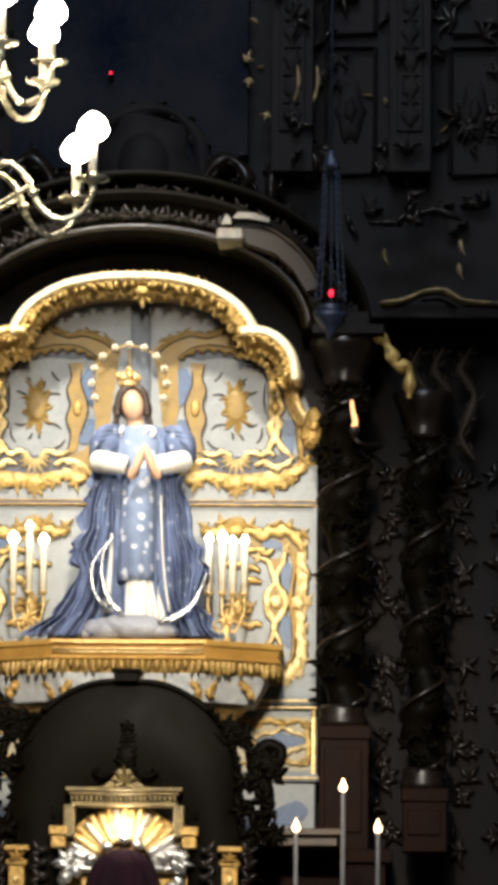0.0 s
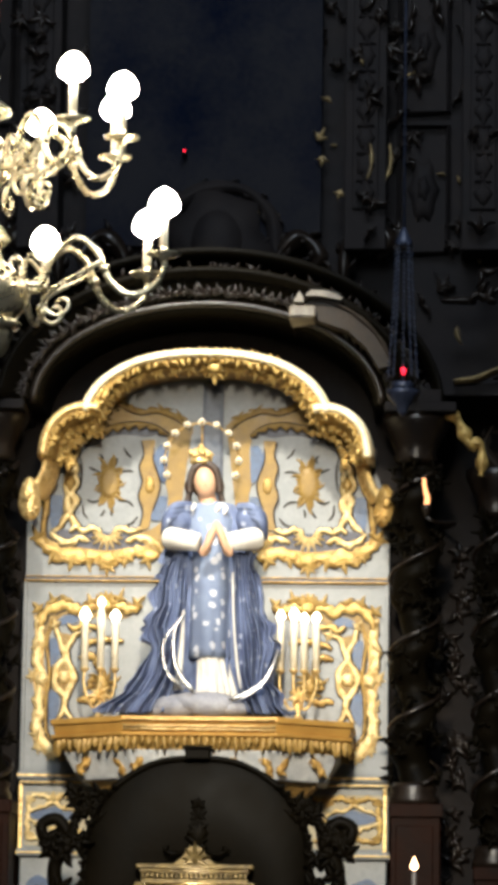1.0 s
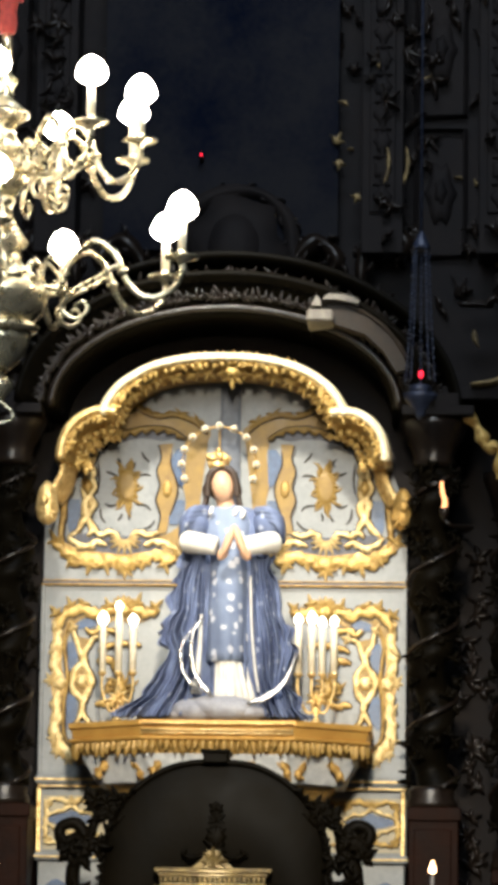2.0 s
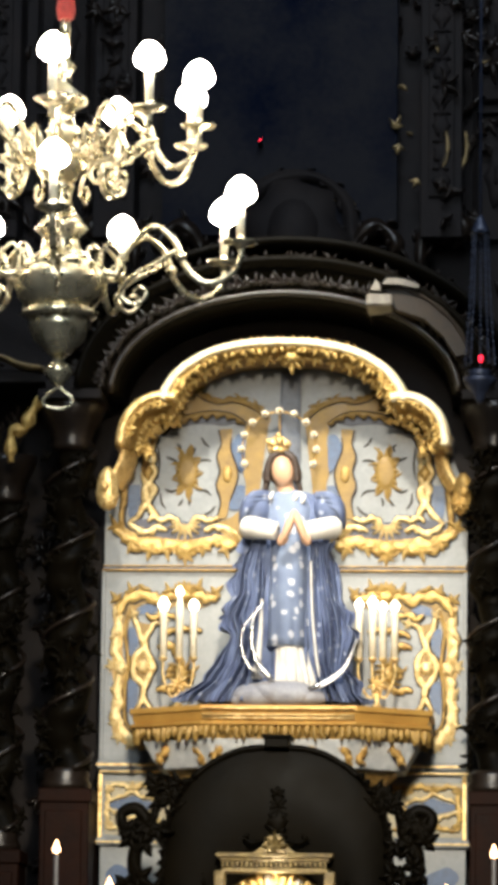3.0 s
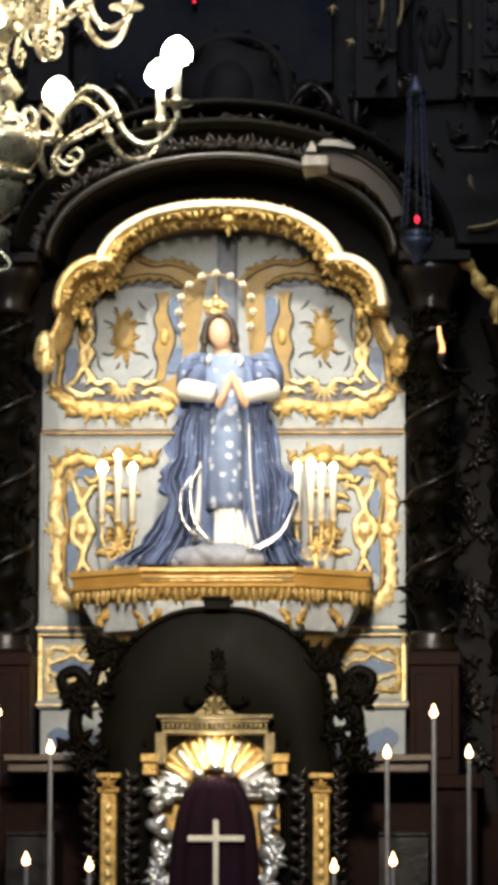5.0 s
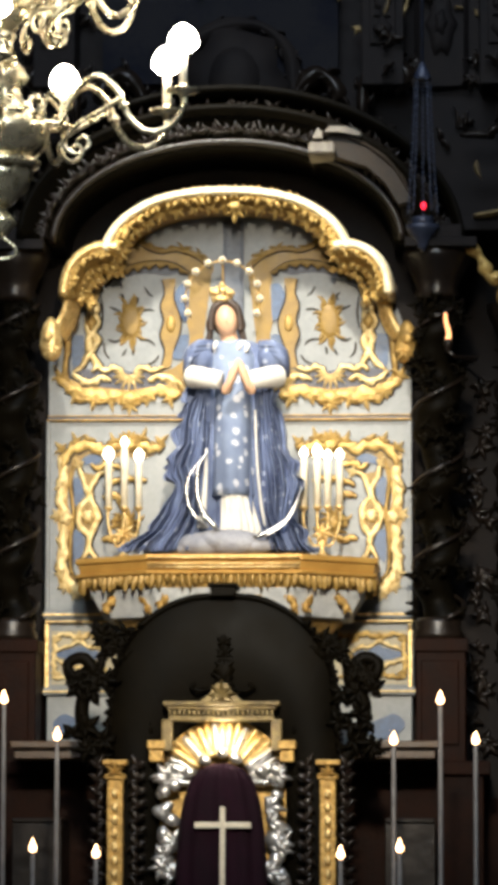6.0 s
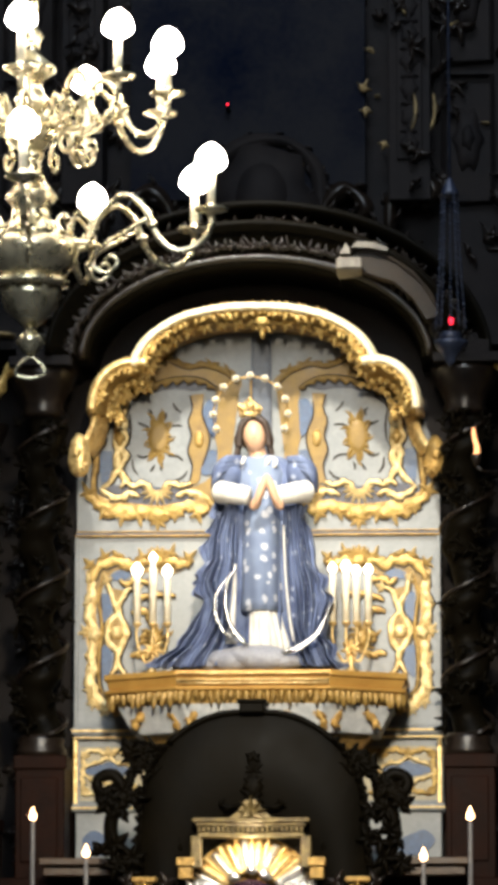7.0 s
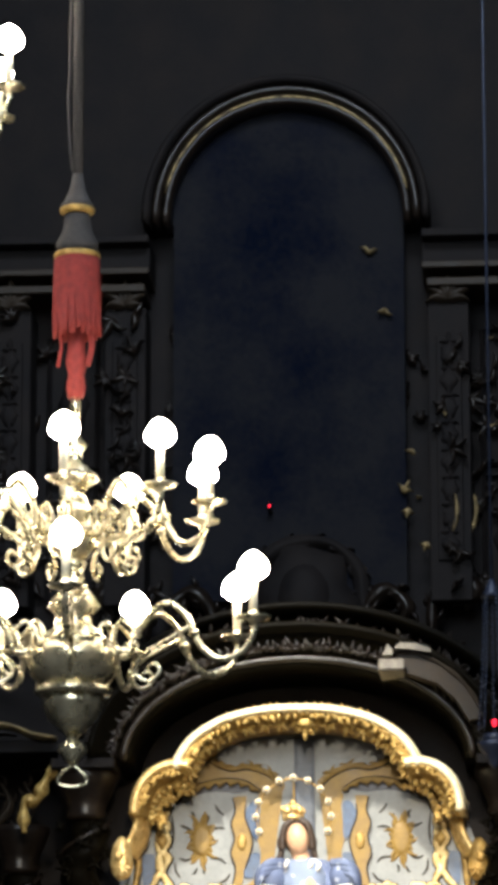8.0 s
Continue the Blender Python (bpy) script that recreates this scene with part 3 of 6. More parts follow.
part("holder", lathe([(0.012, -0.08), (0.03, -0.02), (0.03, 0.0)], 10, (1.30, -0.46, 5.0)), WOOD, sconce)
part("bracket", tube([(1.30, -0.46, 4.93), (1.36, -0.42, 4.9), (1.47, 0.0, 4.95), (1.38, 0.62, 5.0)], 0.012, 6), WOOD, sconce)
led = thing("indicator_light", "tiny red light glowing high on the reredos", "light")
part("lens", lathe([(0.008, 0), (0.008, 0.01), (0.004, 0.015)], 10, (-0.235, 0.36, 7.33)), REDLIGHT, led)
part("housing", boxes((-0.25, -0.22, 0.36, 0.46, 7.31, 7.33)), BLACKWOOD, led, smooth=False)

# ---- the lit niche ----
niche = thing("altar_niche", "brightly lit altar niche of grey marbled panels with gilded rococo carving", "altarpiece")


def half(points, s):
    return [(CX + s * x, z) for x, z in points]


side = [(1.10, 4.61), (1.10, 5.0), (1.06, 5.15), (1.0, 5.3), (0.96, 5.42), (0.85, 5.53), (0.7, 5.57), (0.64, 5.66), (0.5, 5.78), (0.3, 5.85), (0, 5.87)]
part("upper_panel", plate(half(side, 1) + half(side[:-1], -1)[::-1], 0.0, 0.29), MARBLE, niche, "grey marbled upper panel", False)
part("lower_panel", boxes((CX - 1.11, CX + 1.10, 0.0, 0.29, 3.42, 4.575)), MARBLE, niche, "grey marbled lower panel", False)
part("middle_moulding", boxes((CX - 1.105, CX + 1.095, -0.02, 0.05, 4.603, 4.611), (CX - 1.11, CX + 1.10, -0.03, 0.05, 4.576, 4.586), bevel=0.003), OCHRE, niche, "gilt middle moulding", False)
part("middle_groove", boxes((CX - 1.105, CX + 1.095, -0.01, 0.05, 4.5865, 4.6025), bevel=0), SLATE, niche, smooth=False)
part("middle_strip", boxes((-0.055, 0.05, -0.03, 0.02, 4.62, 5.80)), SLATE, niche, "slate blue middle strip", False)
for x in (-0.058, 0.053):
    part("strip_edge", boxes((x - 0.006, x + 0.006, -0.035, 0.02, 4.62, 5.80), bevel=0.002), SLATE, niche, smooth=False)
part("base_moulding", boxes((CX - 1.12, CX + 1.12, -0.05, 0.29, 3.375, 3.42), (CX - 1.1, CX + 1.1, -0.035, 0.29, 3.345, 3.372)), MARBLE, niche, smooth=False)
part("base_moulding_gilt", boxes((CX - 1.125, CX + 1.125, -0.06, 0.0, 3.392, 3.404), (CX - 1.11, CX + 1.11, -0.045, 0.0, 3.352, 3.362), bevel=0.003), GOLD, niche, smooth=False)
part("base_panel", boxes((CX - 1.11, CX + 1.11, 0.0, 0.29, 2.96, 3.345)), MARBLE, niche, smooth=False)
part("sub_moulding", boxes((CX - 1.12, CX + 1.12, -0.04, 0.29, 2.915, 2.96)), MARBLE, niche, smooth=False)
part("sub_moulding_gilt", boxes((CX - 1.125, CX + 1.125, -0.05, 0.0, 2.93, 2.94), bevel=0.003), GOLD, niche, smooth=False)
part("sub_panel", boxes((CX - 1.1, CX + 1.1, 0.0, 0.29, 2.5, 2.915)), MARBLE, niche, smooth=False)
for x in (-1.10, 1.09):
    part("edge_bead", boxes((CX + x - 0.012, CX + x + 0.012, -0.02, 0.05, 3.42, 4.575), bevel=0.004), MARBLE, niche, smooth=False)
    part("base_edge_bead", boxes((CX + x - 0.012, CX + x + 0.012, -0.025, 0.05, 2.96, 3.345), bevel=0.004), GOLD, niche, smooth=False)

main_arc = [(CX - x, z) for x, z in ((0.655, 5.53), (0.62, 5.61), (0.55, 5.69), (0.4, 5.775), (0.2, 5.82))] + [(CX, 5.83)] + [(CX + x, z) for x, z in ((0.2, 5.82), (0.4, 5.775), (0.55, 5.69), (0.62, 5.61), (0.655, 5.53))]
main_arc = [(p.x, p.z) for p in smooth_path([(x, 0, z) for x, z in main_arc], 4)]
HOOD = [(0, 0.05), (-0.015, -0.22), (0.0, -0.27), (0.0, -0.33), (0.022, -0.37), (0.022, -0.41), (0.045, -0.44), (0.07, -0.45), (0.07, 0.05)]
RIM = [(0.072, 0.0), (0.05, -0.45), (0.06, -0.485), (0.08, -0.49), (0.10, -0.47), (0.112, -0.42), (0.118, -0.3), (0.118, 0.0)]
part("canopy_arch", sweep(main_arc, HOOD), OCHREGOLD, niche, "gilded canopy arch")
# light from above is put into the rim's paler colour
part("canopy_rim", sweep(main_arc, RIM), LITGOLD, niche)
lobe = [(0.66, 5.495), (0.74, 5.505), (0.82, 5.47), (0.87, 5.41), (0.89, 5.34), (0.895, 5.28)]
for s in (-1, 1):
    p = half(lobe, s)
    p = p if s > 0 else p[::-1]
    p = [(q.x, q.z) for q in smooth_path([(x, 0, z) for x, z in p], 4)]
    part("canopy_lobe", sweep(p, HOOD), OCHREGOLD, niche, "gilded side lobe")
    # right rim takes the paler lit colour, the left stays plain gold
    part("lobe_rim", sweep(p, RIM), GOLD if s < 0 else LITGOLD, niche)
    flank = half([(0.905, 5.30), (0.925, 5.20), (0.96, 5.12), (1.0, 5.06)], s)
    flank = flank if s > 0 else flank[::-1]
    reach = 0.75 if s < 0 else 0.3
    part("lobe_flank", sweep([(q.x, q.z) for q in smooth_path([(x, 0, z) for x, z in flank], 4)], [(o, y * reach if y < 0 else y) for o, y in HOOD]), GOLD, niche, "gilded lower flank")
    bm = bmesh.new()
    for k in range(2, len(p) - 2, 2):
        x, z = p[k]
        fan(bm, x, z, random.uniform(0, 6.28), 3.5, 5, 0.075 if s < 0 else 0.05, 0.018, 0.03, -0.27)
        boss(bm, x + 0.01, z - 0.03, 0.022, 0.022, 0.03, -0.29, 5)
        fan(bm, x - s * 0.055, z - 0.045, random.uniform(0, 6.28), 3.0, 4, 0.06 if s < 0 else 0.03, 0.016, 0.03, -0.24)
        fan(bm, x + s * 0.03, z + 0.03, random.uniform(0, 6.28), 3.0, 3, 0.045, 0.013, 0.02, -0.455)
    tagged(part("lobe_carving", bm, GILT, niche), kind="stuff")
    # scroll at the foot of the lobe
    x, z = CX + s * (1.055 if s < 0 else 1.075), 5.03
    yk = -0.36 if s < 0 else -0.16
    bm = lathe([(0.02, -0.13), (0.055, -0.10), (0.07, -0.04), (0.062, 0.03), (0.045, 0.09), (0.015, 0.13)], 14, (x, yk, z), wave=0.05, lobes=5)
    part("lobe_scroll", bm, GOLD if s < 0 else OCHRE, niche)
    bm = bmesh.new()
    boss(bm, x + s * 0.01, z + 0.01, 0.03, 0.04, 0.04, yk - 0.06, 5)
    fan(bm, x - s * 0.02, z - 0.05, -1.57, 1.6, 4, 0.07, 0.018, 0.03, yk - 0.04)
    part("scroll_leaf", bm, GOLD if s < 0 else OCHRE, niche)
bm = bmesh.new()
for k, (x, z) in enumerate(main_arc):
    if k % 2 == 0:
        fan(bm, x, z + 0.015, -math.pi / 2 + random.uniform(-0.5, 0.5), 2.6, 5, 0.07, 0.016, 0.035, -0.34)
    elif k % 4 == 1:
        boss(bm, x, z + 0.02, 0.022, 0.018, 0.04, -0.36, 5)
for k, (x, z) in enumerate(main_arc):
    fan(bm, x, z + 0.045, random.uniform(0, 6.28), 3.0, 3, 0.05, 0.014, 0.022, -0.45)
fan(bm, CX + 0.05, 5.83, -math.pi / 2, 1.6, 5, 0.09, 0.02, 0.04, -0.38)
boss(bm, CX + 0.05, 5.82, 0.05, 0.035, 0.06, -0.40, 6)
tagged(part("canopy_carving", bm, GILT, niche, "gilded leaf carving under the canopy"), kind="stuff")
bm = bmesh.new()
for k in range(46):
    t = k / 45
    i = t * (len(main_arc) - 1)
    x, z = main_arc[int(i)]
    leaf(bm, x + random.uniform(-0.02, 0.02), z + 0.115, math.pi / 2 + (x - CX) * -0.9, 0.04, 0.016, 0.03, -0.25)
tagged(part("canopy_cresting", bm, OCHRE, niche, "small dark gilt cresting"), kind="stuff")

# ---- carving of the panels, each side mirrored ----
def strip_rows(pts, w, teeth, tooth, ends, samples):
    """Middle line, sideways direction and the two half-widths of a toothed strip."""
    line = smooth_path([(x, 0, z) for x, z in pts], 12)
    run = [0.0]
    for p, q in zip(line, line[1:]):
        run.append(run[-1] + (q - p).length)
    rows, j = [], 0
    for i in range(samples + 1):
        s = i / samples
        while j < len(line) - 2 and run[j + 1] < s * run[-1]:
            j += 1
        f = (s * run[-1] - run[j]) / max(1e-6, run[j + 1] - run[j])
        p, d = line[j].lerp(line[j + 1], f), (line[j + 1] - line[j]).normalized()
        base = w * (ends + (1 - ends) * max(0.0, math.sin(math.pi * s)) ** 0.5)
        reach = []
        for count, k in zip(teeth, (0.0, 0.37)):
            q = (s * count + k) % 1
            reach.append(base * (1 + (tooth * (q / 0.72 if q < 0.72 else (1 - q) / 0.28) if count else 0)))
        rows.append((p, Vector((-d.z, 0, d.x)), reach[0], reach[1]))
    return rows


def toothed(bm, pts, w, h, y0, teeth=(0, 0), tooth=0.9, ends=0.3, grow=0.0):
    """A strip of gilt fretwork whose edges run out into pointed leaf tips; grow widens it into a flat dark line."""
    rows = []
    for p, nrm, a, b in strip_rows(pts, w, teeth, tooth, ends, max(28, 7 * max(teeth))):
        if grow:
            a, b = a + grow, b + grow
            sec = ((-b, 0.2), (-b, 1), (a, 1), (a, 0.2))
        else:
            sec = ((-b, -0.1), (-0.86 * b, 0.6), (-0.4 * b, 0.75), (0, 1), (0.4 * a, 0.75), (0.86 * a, 0.6), (a, -0.1))
        rows.append([bm.verts.new((p.x + nrm.x * o, y0 - q * h, p.z + nrm.z * o)) for o, q in sec])
    for a, b in zip(rows, rows[1:]):
        for k in range(len(a) - 1):
            bm.faces.new((a[k], a[k + 1], b[k + 1], b[k]))
    bm.faces.new(rows[0][::-1])
    bm.faces.new(rows[-1])


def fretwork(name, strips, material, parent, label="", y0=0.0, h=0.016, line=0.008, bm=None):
    """Carved pieces, each a toothed strip (points, half-width, teeth, tooth) with its edge shade painted as a dark
    contour; bm joins the first.
    """
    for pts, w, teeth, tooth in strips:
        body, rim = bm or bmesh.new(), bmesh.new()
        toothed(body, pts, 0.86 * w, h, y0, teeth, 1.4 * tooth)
        # painted shadow line, set a little down and aside of the piece
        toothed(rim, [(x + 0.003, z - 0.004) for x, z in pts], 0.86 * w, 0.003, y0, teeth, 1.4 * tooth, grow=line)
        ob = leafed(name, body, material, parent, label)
        part("shade_contour", rim, SHADEPAINT, ob, "dark contour painted as the carving's shade", False)
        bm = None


def inlay(parent, points, material=None, y0=-0.006, label="blue marbled inlay"):
    part("blue_inlay", board(points, y0, 0.01), material or BLUE, parent, label, False)


for s in (-1, 1):
    def P(*pts):
        return [(CX + s * x, z) for x, z in pts]

    def T(a, b):
        """Teeth on the two edges, changed over on the mirrored side."""
        return (a, b) if s > 0 else (b, a)

    def spray(bm, x, z, mid, spread, n, length, width, h, y0=0.0):
        fan(bm, CX + s * x, z, mid if s > 0 else math.pi - mid, spread, n, length, width, h, y0)

    # upper cartouche: a flat ochre frame round a pale field
    part("cartouche_crest", board(P((0.10, 5.538), (0.18, 5.603), (0.32, 5.648), (0.40, 5.633), (0.477, 5.648), (0.547, 5.698), (0.668, 5.673), (0.76, 5.578), (0.84, 5.498), (0.86, 5.418), (0.79, 5.433), (0.668, 5.513), (0.547, 5.548), (0.46, 5.563), (0.356, 5.548), (0.26, 5.483), (0.22, 5.438), (0.11, 5.478)), -0.012, 0.01), OCHREPAINT, niche, "flat ochre gilt crest", False)
    part("inner_column", board(P((0.105, 5.518), (0.25, 5.468), (0.245, 5.378), (0.262, 5.198), (0.245, 5.098), (0.26, 4.978), (0.33, 4.908), (0.42, 4.863), (0.34, 4.778), (0.22, 4.798), (0.17, 4.928), (0.16, 5.078), (0.13, 5.328)), -0.010, 0.01), OCHREPAINT, niche, "flat ochre gilt column", False)
    COLLECT.append(None)
    bm = bmesh.new()
    for x, z, a in ((0.19, 5.598, 2.2), (0.29, 5.638, 1.9), (0.38, 5.628, 1.2), (0.47, 5.643, 1.9), (0.55, 5.688, 1.5), (0.64, 5.673, 1.1), (0.72, 5.618, 0.8)):
        spray(bm, x, z - 0.02, a, 0.8, 2, 0.075, 0.013, 0.02)
    fretwork("crest_leaves", [(P((0.12, 5.508), (0.20, 5.578), (0.32, 5.623), (0.42, 5.613), (0.50, 5.638), (0.56, 5.668), (0.66, 5.648), (0.75, 5.563)), 0.012, T(9, 0), 1.6)], OCHREPAINT, niche, bm=bm, y0=-0.012, h=0.012, line=0.003)
    fretwork("field_edging", [(P((0.25, 5.478), (0.34, 5.533), (0.45, 5.548), (0.56, 5.533), (0.68, 5.493), (0.78, 5.423)), 0.012, T(0, 8), 2.2)], OCHREPAINT, niche, y0=-0.012, h=0.012, line=0.010)
    part("crest_ground", board(P((0.30, 5.488), (0.40, 5.523), (0.50, 5.528), (0.62, 5.508), (0.72, 5.463), (0.66, 5.453), (0.56, 5.478), (0.46, 5.478), (0.38, 5.468)), -0.006, 0.01), DARKSLATE, niche, "slate blue painted ground", False)
    inlay(niche, P((0.252, 5.408), (0.30, 5.413), (0.335, 5.348), (0.33, 5.258), (0.29, 5.203), (0.257, 5.198)), y0=-0.014)
    inlay(niche, P((0.25, 5.098), (0.30, 5.098), (0.335, 5.028), (0.345, 4.963), (0.30, 4.953), (0.255, 4.978)), y0=-0.014)
    scroll = part("inner_scroll", board(P((0.33, 5.448), (0.41, 5.438), (0.392, 5.36), (0.418, 5.28), (0.398, 5.19), (0.42, 5.10), (0.392, 5.01), (0.41, 4.908), (0.36, 4.908), (0.342, 5.01), (0.31, 5.10), (0.298, 5.17), (0.31, 5.23), (0.342, 5.31), (0.335, 5.39)), -0.020, 0.01), OCHREPAINT, niche, "ochre gilt scroll", False)
    # dark lines painted for the shade at the scroll's edges
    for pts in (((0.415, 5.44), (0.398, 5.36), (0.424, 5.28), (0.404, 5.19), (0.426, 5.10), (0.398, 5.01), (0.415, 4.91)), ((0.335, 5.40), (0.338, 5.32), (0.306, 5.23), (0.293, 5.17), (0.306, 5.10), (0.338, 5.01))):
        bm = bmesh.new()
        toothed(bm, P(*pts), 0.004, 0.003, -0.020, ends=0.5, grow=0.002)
        part("shade_contour", bm, SHADEPAINT, scroll, "dark contour painted as the carving's shade", False)
    bm = bmesh.new()
    boss(bm, CX + s * 0.358, 5.17, 0.030, 0.055, 0.014, -0.018)
    part("scroll_knot", bm, OCHREGOLD, niche)
    fretwork("outer_scroll", [(P((0.785, 5.408), (0.82, 5.348), (0.862, 5.278), (0.825, 5.218), (0.822, 5.148), (0.862, 5.078), (0.845, 4.998), (0.80, 4.918), (0.76, 4.878)), 0.019, T(6, 4), 0.8),
                              (P((0.885, 5.418), (0.868, 5.348), (0.815, 5.278), (0.862, 5.213), (0.862, 5.143), (0.81, 5.068), (0.85, 4.998), (0.90, 4.918), (0.95, 4.878)), 0.018, T(4, 6), 0.8)], PALEGOLD, niche, "pale gilt double scroll")
    bm = bmesh.new()
    boss(bm, CX + s * 0.842, 5.181, 0.034, 0.052, 0.035, 0, 4)
    part("scroll_knot", bm, OCHREGOLD, niche)
    inlay(niche, P((0.892, 5.398), (0.955, 5.398), (0.958, 5.318), (0.94, 5.243), (0.90, 5.248), (0.882, 5.308)))
    inlay(niche, P((0.892, 5.103), (0.955, 5.098), (0.962, 5.008), (0.955, 4.908), (0.91, 4.928), (0.886, 5.018)))
    fretwork("frame_strip", [(P((1.0, 5.408), (0.985, 5.308), (0.962, 5.223), (0.955, 5.168), (0.985, 5.098), (0.992, 4.998), (1.005, 4.898), (0.985, 4.818)), 0.021, T(0, 4), 0.35)], OCHREGOLD, niche, "ochre gilt frame strip")
    part("garland_ground", board(P((0.36, 4.878), (0.46, 4.893), (0.56, 4.878), (0.66, 4.883), (0.78, 4.893), (0.92, 4.888), (0.98, 4.838), (0.90, 4.788), (0.74, 4.768), (0.61, 4.748), (0.46, 4.768), (0.35, 4.798)), -0.006, 0.01), DARKSLATE, niche, "slate blue painted ground", False)
    COLLECT.append(None)
    bm = bmesh.new()
    for k in range(9):
        a = math.pi + math.pi * (k + 0.5) / 9
        leaf(bm, CX + s * 0.612 + 0.03 * math.cos(a), 4.878 + 0.02 * math.sin(a), a, 0.055 + 0.045 * abs(math.sin(a)), 0.013, 0.03, -0.01, 0.3 * math.cos(a))
    fretwork("garland_scroll", [(P((0.40, 4.903), (0.47, 4.883), (0.53, 4.903), (0.58, 4.878)), 0.014, T(4, 0), 1.0), (P((0.65, 4.878), (0.70, 4.903), (0.76, 4.883), (0.80, 4.908), (0.84, 4.878)), 0.014, T(4, 0), 1.0),
                                 (P((0.27, 4.738), (0.30, 4.798), (0.36, 4.84), (0.44, 4.85), (0.50, 4.823)), 0.017, T(0, 4), 1.1), (P((0.72, 4.823), (0.78, 4.85), (0.84, 4.818), (0.90, 4.833), (0.96, 4.878)), 0.017, T(0, 4), 1.1)], PALEGOLD, niche, "pale gilt curls", bm=bm, y0=-0.006)
    part("garland_board", board(P((0.27, 4.768), (0.36, 4.728), (0.45, 4.748), (0.52, 4.723), (0.56, 4.678), (0.612, 4.65), (0.67, 4.678), (0.72, 4.708), (0.80, 4.688), (0.88, 4.723), (0.97, 4.758), (1.06, 4.828), (1.0, 4.848), (0.90, 4.803), (0.78, 4.783), (0.612, 4.768), (0.45, 4.788), (0.34, 4.798)), -0.008, 0.01), OCHREGOLD, niche, "flat gilt ground of the garland", False)
    COLLECT.append(None)
    bm = bmesh.new()
    for x, z, m, n, L in ((0.37, 4.723, -1.9, 3, 0.07), (0.49, 4.733, -1.3, 3, 0.07), (0.61, 4.698, -1.57, 5, 0.085), (0.73, 4.723, -1.8, 3, 0.075), (0.82, 4.713, -1.3, 3, 0.085), (0.93, 4.768, -1.2, 3, 0.08), (1.03, 4.838, 1.1, 3, 0.09), (0.30, 4.768, 2.5, 2, 0.07)):
        spray(bm, x, z, m, 1.7, n, L, 0.015, 0.028, -0.006)
    boss(bm, CX + s * 0.612, 4.713, 0.062, 0.045, 0.035, -0.01, 5)
    fretwork("garland", [(P((0.27, 4.778), (0.34, 4.733), (0.42, 4.763), (0.50, 4.743), (0.56, 4.703), (0.61, 4.688)), 0.026, T(5, 6), 0.8), (P((0.61, 4.688), (0.68, 4.733), (0.75, 4.713), (0.82, 4.748), (0.90, 4.723), (0.98, 4.788), (1.05, 4.848)), 0.028, T(6, 7), 0.8)], GILT, niche, "gilded leaf garland", bm=bm)
    # sunburst in the field
    COLLECT.append(None)
    bm = bmesh.new()
    boss(bm, CX + s * 0.605, 5.183, 0.068, 0.112, 0.012, 0)
    for k in range(18):
        a = 2 * math.pi * (k + 0.5) / 18
        leaf(bm, CX + s * 0.605 + 0.045 * math.cos(a), 5.183 + 0.085 * math.sin(a), a, 0.04 + 0.055 * abs(math.sin(a)) ** 3 + 0.02 * (k % 2), 0.014, 0.012, 0, 0.5 if k % 2 else -0.5)
    leafed("sunburst", bm, OCHREPAINT, niche, "dull ochre sunburst")
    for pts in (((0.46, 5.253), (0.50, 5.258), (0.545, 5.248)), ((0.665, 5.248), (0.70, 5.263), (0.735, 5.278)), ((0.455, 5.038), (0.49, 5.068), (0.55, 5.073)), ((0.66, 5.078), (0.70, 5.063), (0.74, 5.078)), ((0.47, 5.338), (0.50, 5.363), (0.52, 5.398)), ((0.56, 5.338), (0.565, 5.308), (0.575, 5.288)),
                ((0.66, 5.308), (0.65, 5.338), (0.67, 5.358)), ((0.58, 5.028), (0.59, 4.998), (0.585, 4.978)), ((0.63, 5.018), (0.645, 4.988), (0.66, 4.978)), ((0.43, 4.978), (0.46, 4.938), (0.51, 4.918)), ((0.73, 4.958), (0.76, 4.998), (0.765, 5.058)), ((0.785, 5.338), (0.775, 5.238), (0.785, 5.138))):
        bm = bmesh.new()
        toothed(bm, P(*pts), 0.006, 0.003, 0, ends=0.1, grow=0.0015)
        part("painted_stroke", bm, SHADEPAINT, niche, "dark painted stroke", False)

    # lower cartouche
    part("crest_board", board(P((0.40, 4.418), (0.46, 4.453), (0.54, 4.463), (0.612, 4.493), (0.68, 4.458), (0.76, 4.433), (0.86, 4.453), (0.95, 4.433), (1.0, 4.358), (1.0, 4.258), (0.965, 4.178), (0.94, 4.268), (0.88, 4.363), (0.80, 4.378), (0.74, 4.328), (0.66, 4.363), (0.55, 4.348), (0.46, 4.368)), -0.008, 0.01), OCHREPAINT, niche, "flat ochre gilt crest", False)
    COLLECT.append(None)
    bm = bmesh.new()
    for x, z, m, n in ((0.43, 4.438, 2.4, 3), (0.53, 4.463, 1.9, 3), (0.70, 4.443, 1.2, 3), (0.86, 4.458, 2.0, 2), (0.93, 4.443, 1.2, 3), (1.01, 4.398, 0.8, 3)):
        spray(bm, x, z, m, 1.5, n, 0.065, 0.014, 0.028, -0.008)
    for k in range(7):
        a = math.pi * (k + 0.5) / 7
        leaf(bm, CX + s * 0.612 + 0.02 * math.cos(a), 4.438 + 0.02 * math.sin(a), a, 0.065, 0.017, 0.03, -0.012, 0.2 * math.cos(a))
    boss(bm, CX + s * 0.612, 4.423, 0.045, 0.038, 0.035, -0.010, 5)
